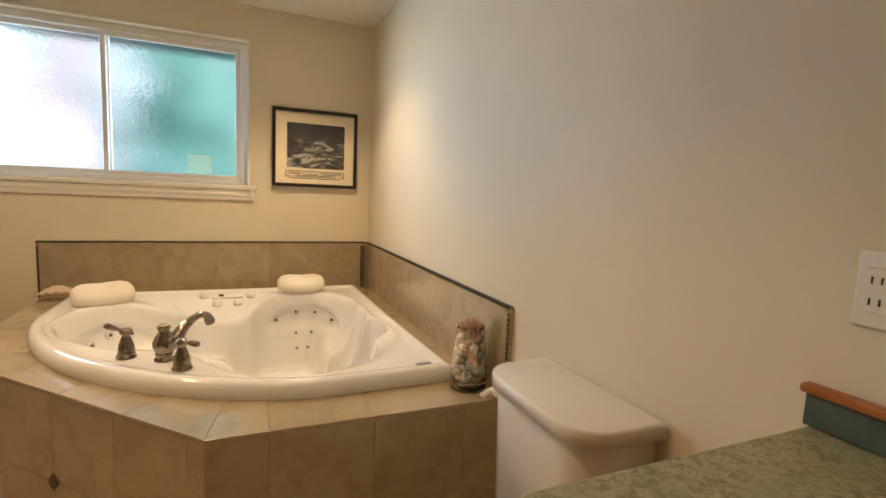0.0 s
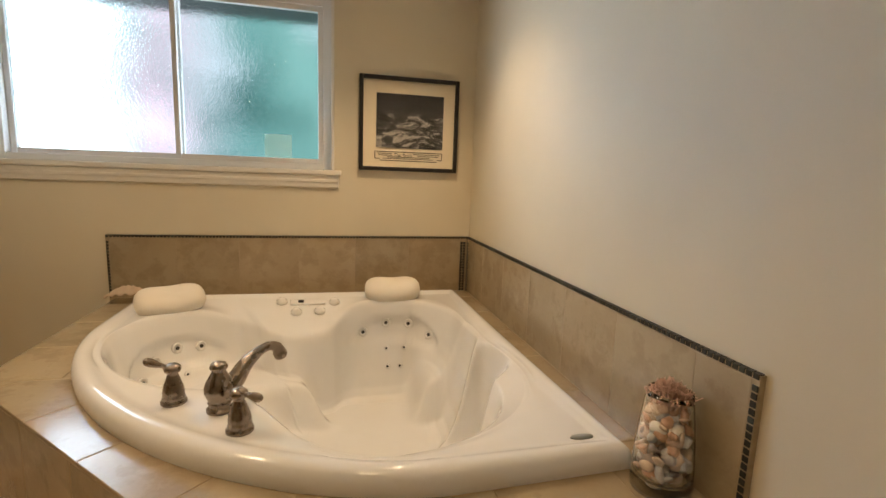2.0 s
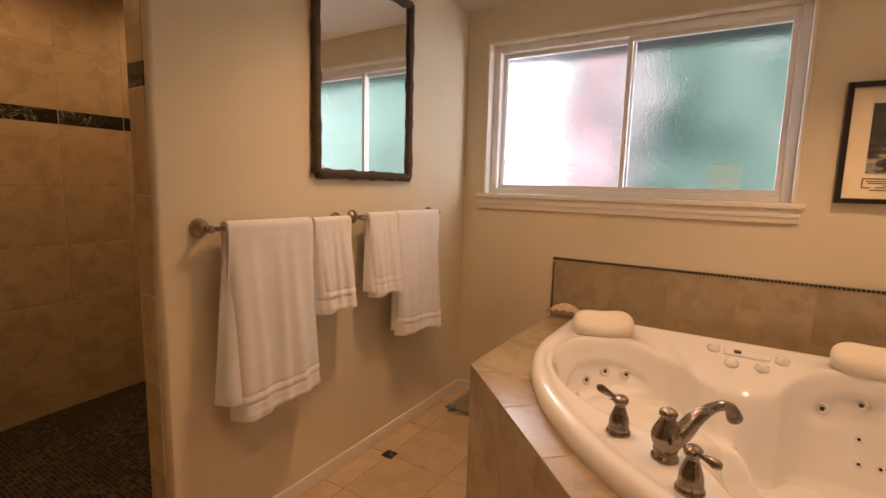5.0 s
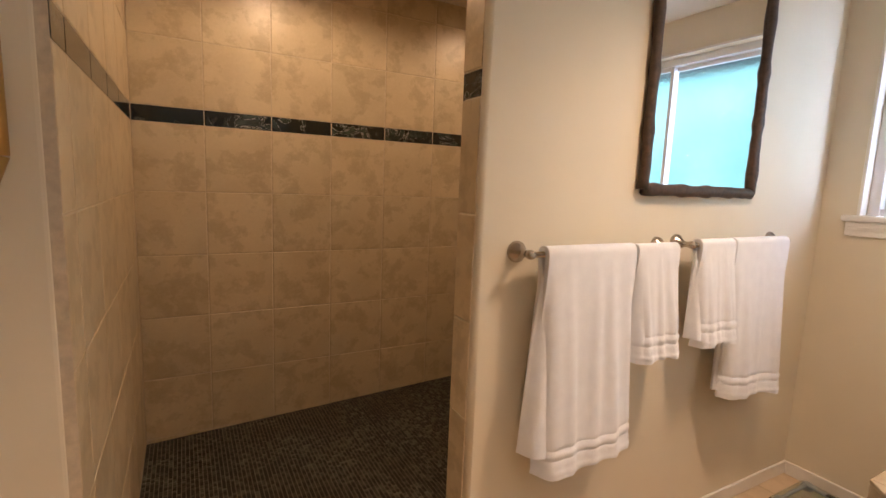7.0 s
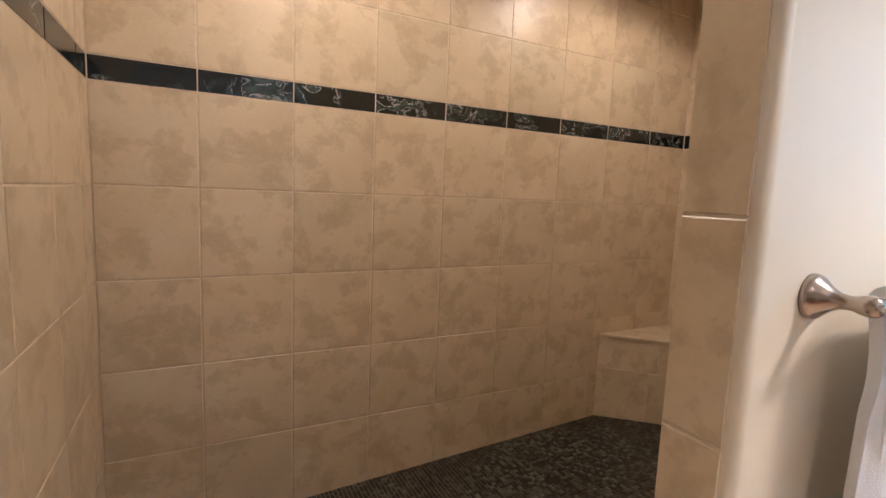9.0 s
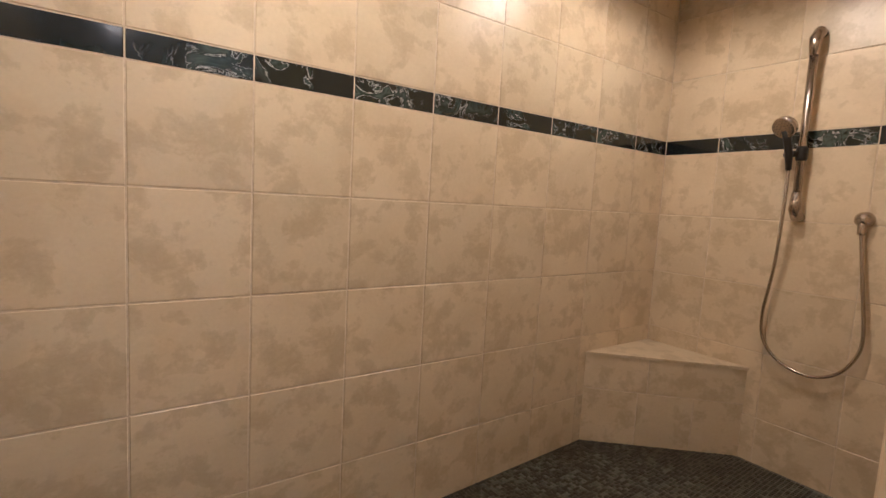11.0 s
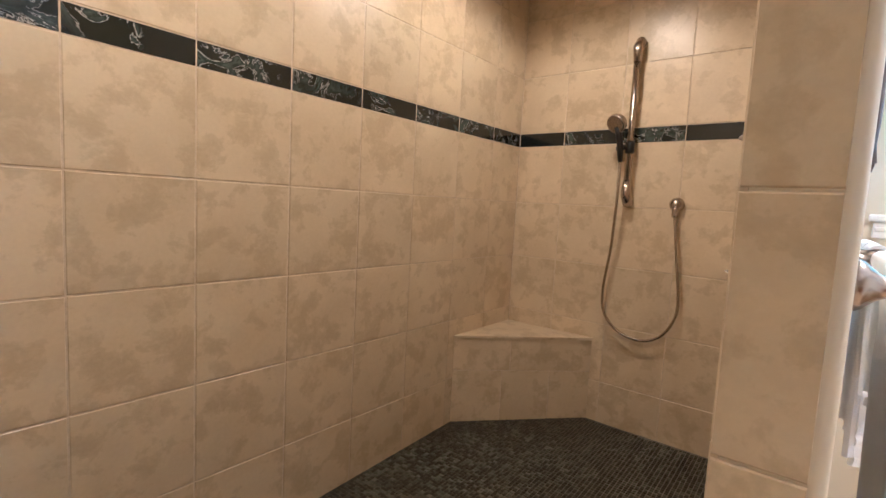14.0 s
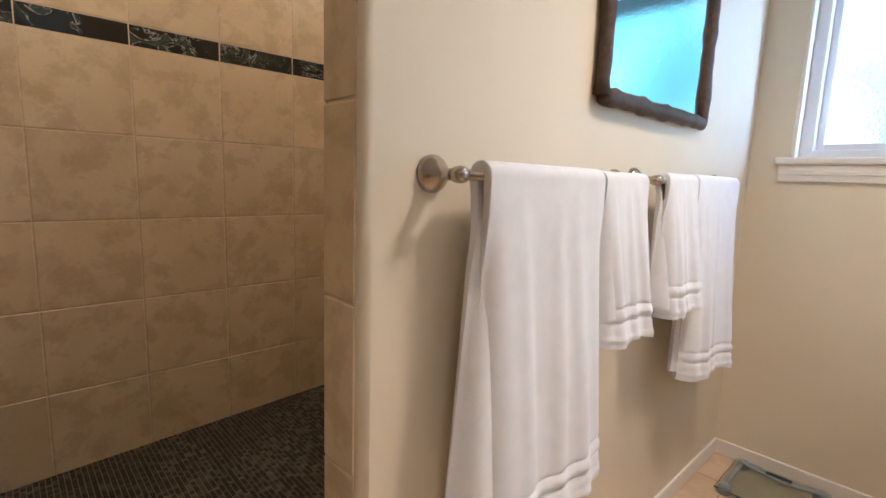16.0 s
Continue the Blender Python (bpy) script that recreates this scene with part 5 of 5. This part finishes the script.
MOSAIC_EDGE = make_mosaic("glass_mosaic")
for e in MOSAIC_EDGE.node_tree.nodes:
    if e.type == "VALTORGB" and len(e.color_ramp.elements) == 5:
        for el, c in zip(e.color_ramp.elements, ((0.008, 0.009, 0.008), (0.018, 0.020, 0.016), (0.030, 0.042, 0.036), (0.014, 0.012, 0.009), (0.06, 0.085, 0.075))):
            el.color = (*c, 1)
mosaic_strip(surround_n, (-1.206, Y_NORTH - 0.004, 0.957), (1, 0, 0), (0, 0, 1), 1.90, 0.015)
mosaic_strip(surround_n, (-1.191, Y_NORTH - 0.004, Z_DECK), (0, 0, 1), (-1, 0, 0), 0.312, 0.015)
mosaic_strip(surround_n, (0.676, Y_NORTH - 0.004, Z_DECK), (0, 0, 1), (-1, 0, 0), 0.312, 0.034, 2)
mosaic_strip(surround_e, (X_EAST - 0.004, 3.600, 0.957), (0, -1, 0), (0, 0, 1), 2.0, 0.015)
mosaic_strip(surround_e, (X_EAST - 0.004, 1.602, Z_DECK - 0.01), (0, 0, 1), (0, 1, 0), 0.325, 0.017)
mosaic_strip(surround_e, (X_EAST - 0.004, 3.568, Z_DECK), (0, 0, 1), (0, 1, 0), 0.312, 0.030, 2)

# platform top and sides
ob_inv = platform.matrix_world.inverted()


def clip_poly(poly, a, b):
    """The part of a convex outline to the left of the line a-b."""
    out = []
    side = lambda p: (b[0] - a[0]) * (p[1] - a[1]) - (b[1] - a[1]) * (p[0] - a[0])
    for k in range(len(poly)):
        p, q = poly[k - 1], poly[k]
        sp, sq = side(p), side(q)
        if sp >= 0:
            out.append(p)
        if (sp > 0 > sq) or (sp < 0 < sq):
            t = sp / (sp - sq)
            out.append((p[0] + (q[0] - p[0]) * t, p[1] + (q[1] - p[1]) * t))
    return out


def deck_piece(poly, bound):
    for k in range(len(bound)):
        poly = clip_poly(poly, bound[k - 1], bound[k])
        if len(poly) < 3:
            return
    cx, cy = sum(p[0] for p in poly) / len(poly), sum(p[1] for p in poly) / len(poly)
    poly = [(cx + (x - cx) * 0.992, cy + (y - cy) * 0.992) for x, y in poly]
    place_tile("tile", platform_body, poly, (0, 0, Z_DECK - 0.011), (1, 0, 0), (0, 1, 0), 0.011, 0.002, TILE_TUB)


# strips of deck round the tub, split into tiles
dx_, dy_ = -0.232 + 1.18, 1.625 - 2.575
dl = math.hypot(dx_, dy_)
ud, vd = Vector((dx_ / dl, dy_ / dl)), Vector((-dy_ / dl, dx_ / dl))
D0 = Vector((-1.18, 2.575))
cuts = [0.0, 0.10, 0.40, 0.705, 1.01, dl]
bound_d = [(-1.18, 2.575), (-0.232, 1.625), (-0.05, 2.55)]
for s0, s1 in zip(cuts, cuts[1:]):
    q = [D0 + ud * s0, D0 + ud * s1, D0 + ud * s1 + vd * 0.195, D0 + ud * s0 + vd * 0.195]
    deck_piece([(p.x, p.y) for p in q], bound_d)
bound_f = [(-0.232, 1.625), (0.70, 1.625), (0.70, 1.925), (-0.05, 2.55)]
fx = [-0.232, -0.065, 0.235, 0.54, 0.70]
for s0, s1 in zip(fx, fx[1:]):
    deck_piece([(s0, 1.625), (s1, 1.625), (s1, 1.87), (s0, 1.87)], bound_f)
for s0, s1 in zip([1.93, 2.235, 2.54, 2.845, 3.15, 3.455], [2.235, 2.54, 2.845, 3.15, 3.455, 3.60]):
    deck_piece([(0.53, s0), (0.70, s0), (0.70, s1), (0.53, s1)], [(0.5, 1.9), (0.70, 1.9), (0.70, 3.61), (0.5, 3.61)])
bound_l = [(-1.18, 2.575), (-0.05, 2.55), (-0.05, 3.6), (-1.18, 3.6)]
for s0, s1 in zip([2.575, 2.88, 3.185, 3.49], [2.88, 3.185, 3.49, 3.60]):
    deck_piece([(-1.18, s0), (-0.94, s0), (-0.94, s1), (-1.18, s1)], bound_l)
for s0, s1 in zip([-0.94, -0.55, -0.245, 0.06, 0.365], [-0.55, -0.245, 0.06, 0.365, 0.56]):
    deck_piece([(s0, 3.40), (s1, 3.40), (s1, 3.60), (s0, 3.60)], [(-1.0, 3.3), (0.70, 3.3), (0.70, 3.61), (-1.0, 3.61)])
# sides
rows_v = [0.0, 0.03, 0.335, Z_DECK - 0.012]
tile_field(platform_body, (D0.x + 0.008, D0.y + 0.008, 0), (ud.x, ud.y, 0), (0, 0, 1), [0.0, 0.06, 0.365, 0.667, 0.97, 1.275, dl], rows_v, TILE_TUB, bevel=0.001, gap=0.002)
tile_field(platform_body, (-0.232, 1.635, 0), (1, 0, 0), (0, 0, 1), [0.0, 0.167, 0.472, 0.777, 0.93], rows_v, TILE_TUB, bevel=0.001, gap=0.002)
tile_field(platform_body, (-1.170, 3.60, 0), (0, -1, 0), (0, 0, 1), [0.0, 0.12, 0.42, 0.725, 1.02], rows_v, TILE_TUB, bevel=0.001, gap=0.002)
q = 0.030
dia = [(-q, 0), (0, -q), (q, 0), (0, q)]
p = D0 + ud * 0.667 - vd * 0.002
place_tile("inset_tile", platform_body, [(a, 0.335 + b) for a, b in dia], (p.x, p.y, 0), (ud.x, ud.y, 0), (0, 0, 1), 0.0025, 0.0008, INSET)
place_tile("inset_tile", platform_body, [(a, 0.335 + b) for a, b in dia], (0.24, 1.6235, 0), (1, 0, 0), (0, 0, 1), 0.0025, 0.0008, INSET)

# bathroom floor: square tiles with small dark insets
PITCH = 0.335
ox, oy = -1.70, 2.705


def floor_piece(poly, name, material):
    for k in range(4):
        b = [(X_LOW - 0.04, Y_SOUTH), (X_EAST, Y_SOUTH), (X_EAST, Y_NORTH), (X_LOW - 0.04, Y_NORTH)]
        poly = clip_poly(poly, b[k - 1], b[k])
        if len(poly) < 3:
            return
    place_tile(name, floor, poly, (0, 0, -0.011), (1, 0, 0), (0, 1, 0), 0.011, 0.0018, material)


for i in range(-1, 8):
    for j in range(-12, 4):
        x0, y0 = ox + i * PITCH, oy + j * PITCH
        x1, y1 = x0 + PITCH, y0 + PITCH
        if x0 > -1.1 and y0 > 1.9:
            continue
        g = 0.002
        poly = [(x0 + g, y0 + g), (x1 - g, y0 + g), (x1 - g, y1 - g), (x0 + g, y1 - g)]
        floor_piece(poly, "tile", TILE_FLOOR)
for i, j in ((0, 0), (3, -2), (2, -5), (5, -4), (0, -6)):
    x, y = ox + i * PITCH, oy + j * PITCH
    place_tile("inset_tile", floor, [(x - 0.032, y - 0.032), (x + 0.032, y - 0.032), (x + 0.032, y + 0.032), (x - 0.032, y + 0.032)], (0, 0, -0.0095), (1, 0, 0), (0, 1, 0), 0.011, 0.001, MARBLE)

# shower floor mosaic, one joined sheet of small chips
verts, faces = [], []
step = 0.0168
nxm, nym = int((X_WEST - 0.02 - X_BACK) / step), int((Y_SHN - Y_SHS) / step)
rng = random.Random(9)
for i in range(nxm):
    for j in range(nym):
        x, y = X_BACK + i * step, Y_SHS + j * step
        if x > X_PART and y > Y_JAMB - 0.02:
            continue
        if (x - X_BACK) / 0.51 + (Y_SHN - y) / 0.52 < 0.85:
            continue
        z = shower_z(y + step / 2)
        h = rng.uniform(-0.0006, 0.0006)
        g, cch = 0.0009, 0.0006
        n0 = len(verts)
        for q, dz in ((g, -0.008), (g + cch, h)):
            verts += [(x + q, y + q, z + dz), (x + step - q, y + q, z + dz), (x + step - q, y + step - q, z + dz), (x + q, y + step - q, z + dz)]
        faces.append((n0 + 4, n0 + 5, n0 + 6, n0 + 7))
        faces += [(n0 + k, n0 + (k + 1) % 4, n0 + 4 + (k + 1) % 4, n0 + 4 + k) for k in range(4)]
me = bpy.data.meshes.new("mosaic_chips")
me.from_pydata(verts, [], faces)
me.materials.append(MOSAIC)
chips = new("mosaic_chips", me)
chips.parent = shower_floor
tagged(chips, "dark slate mosaic chips", kind="stuff")
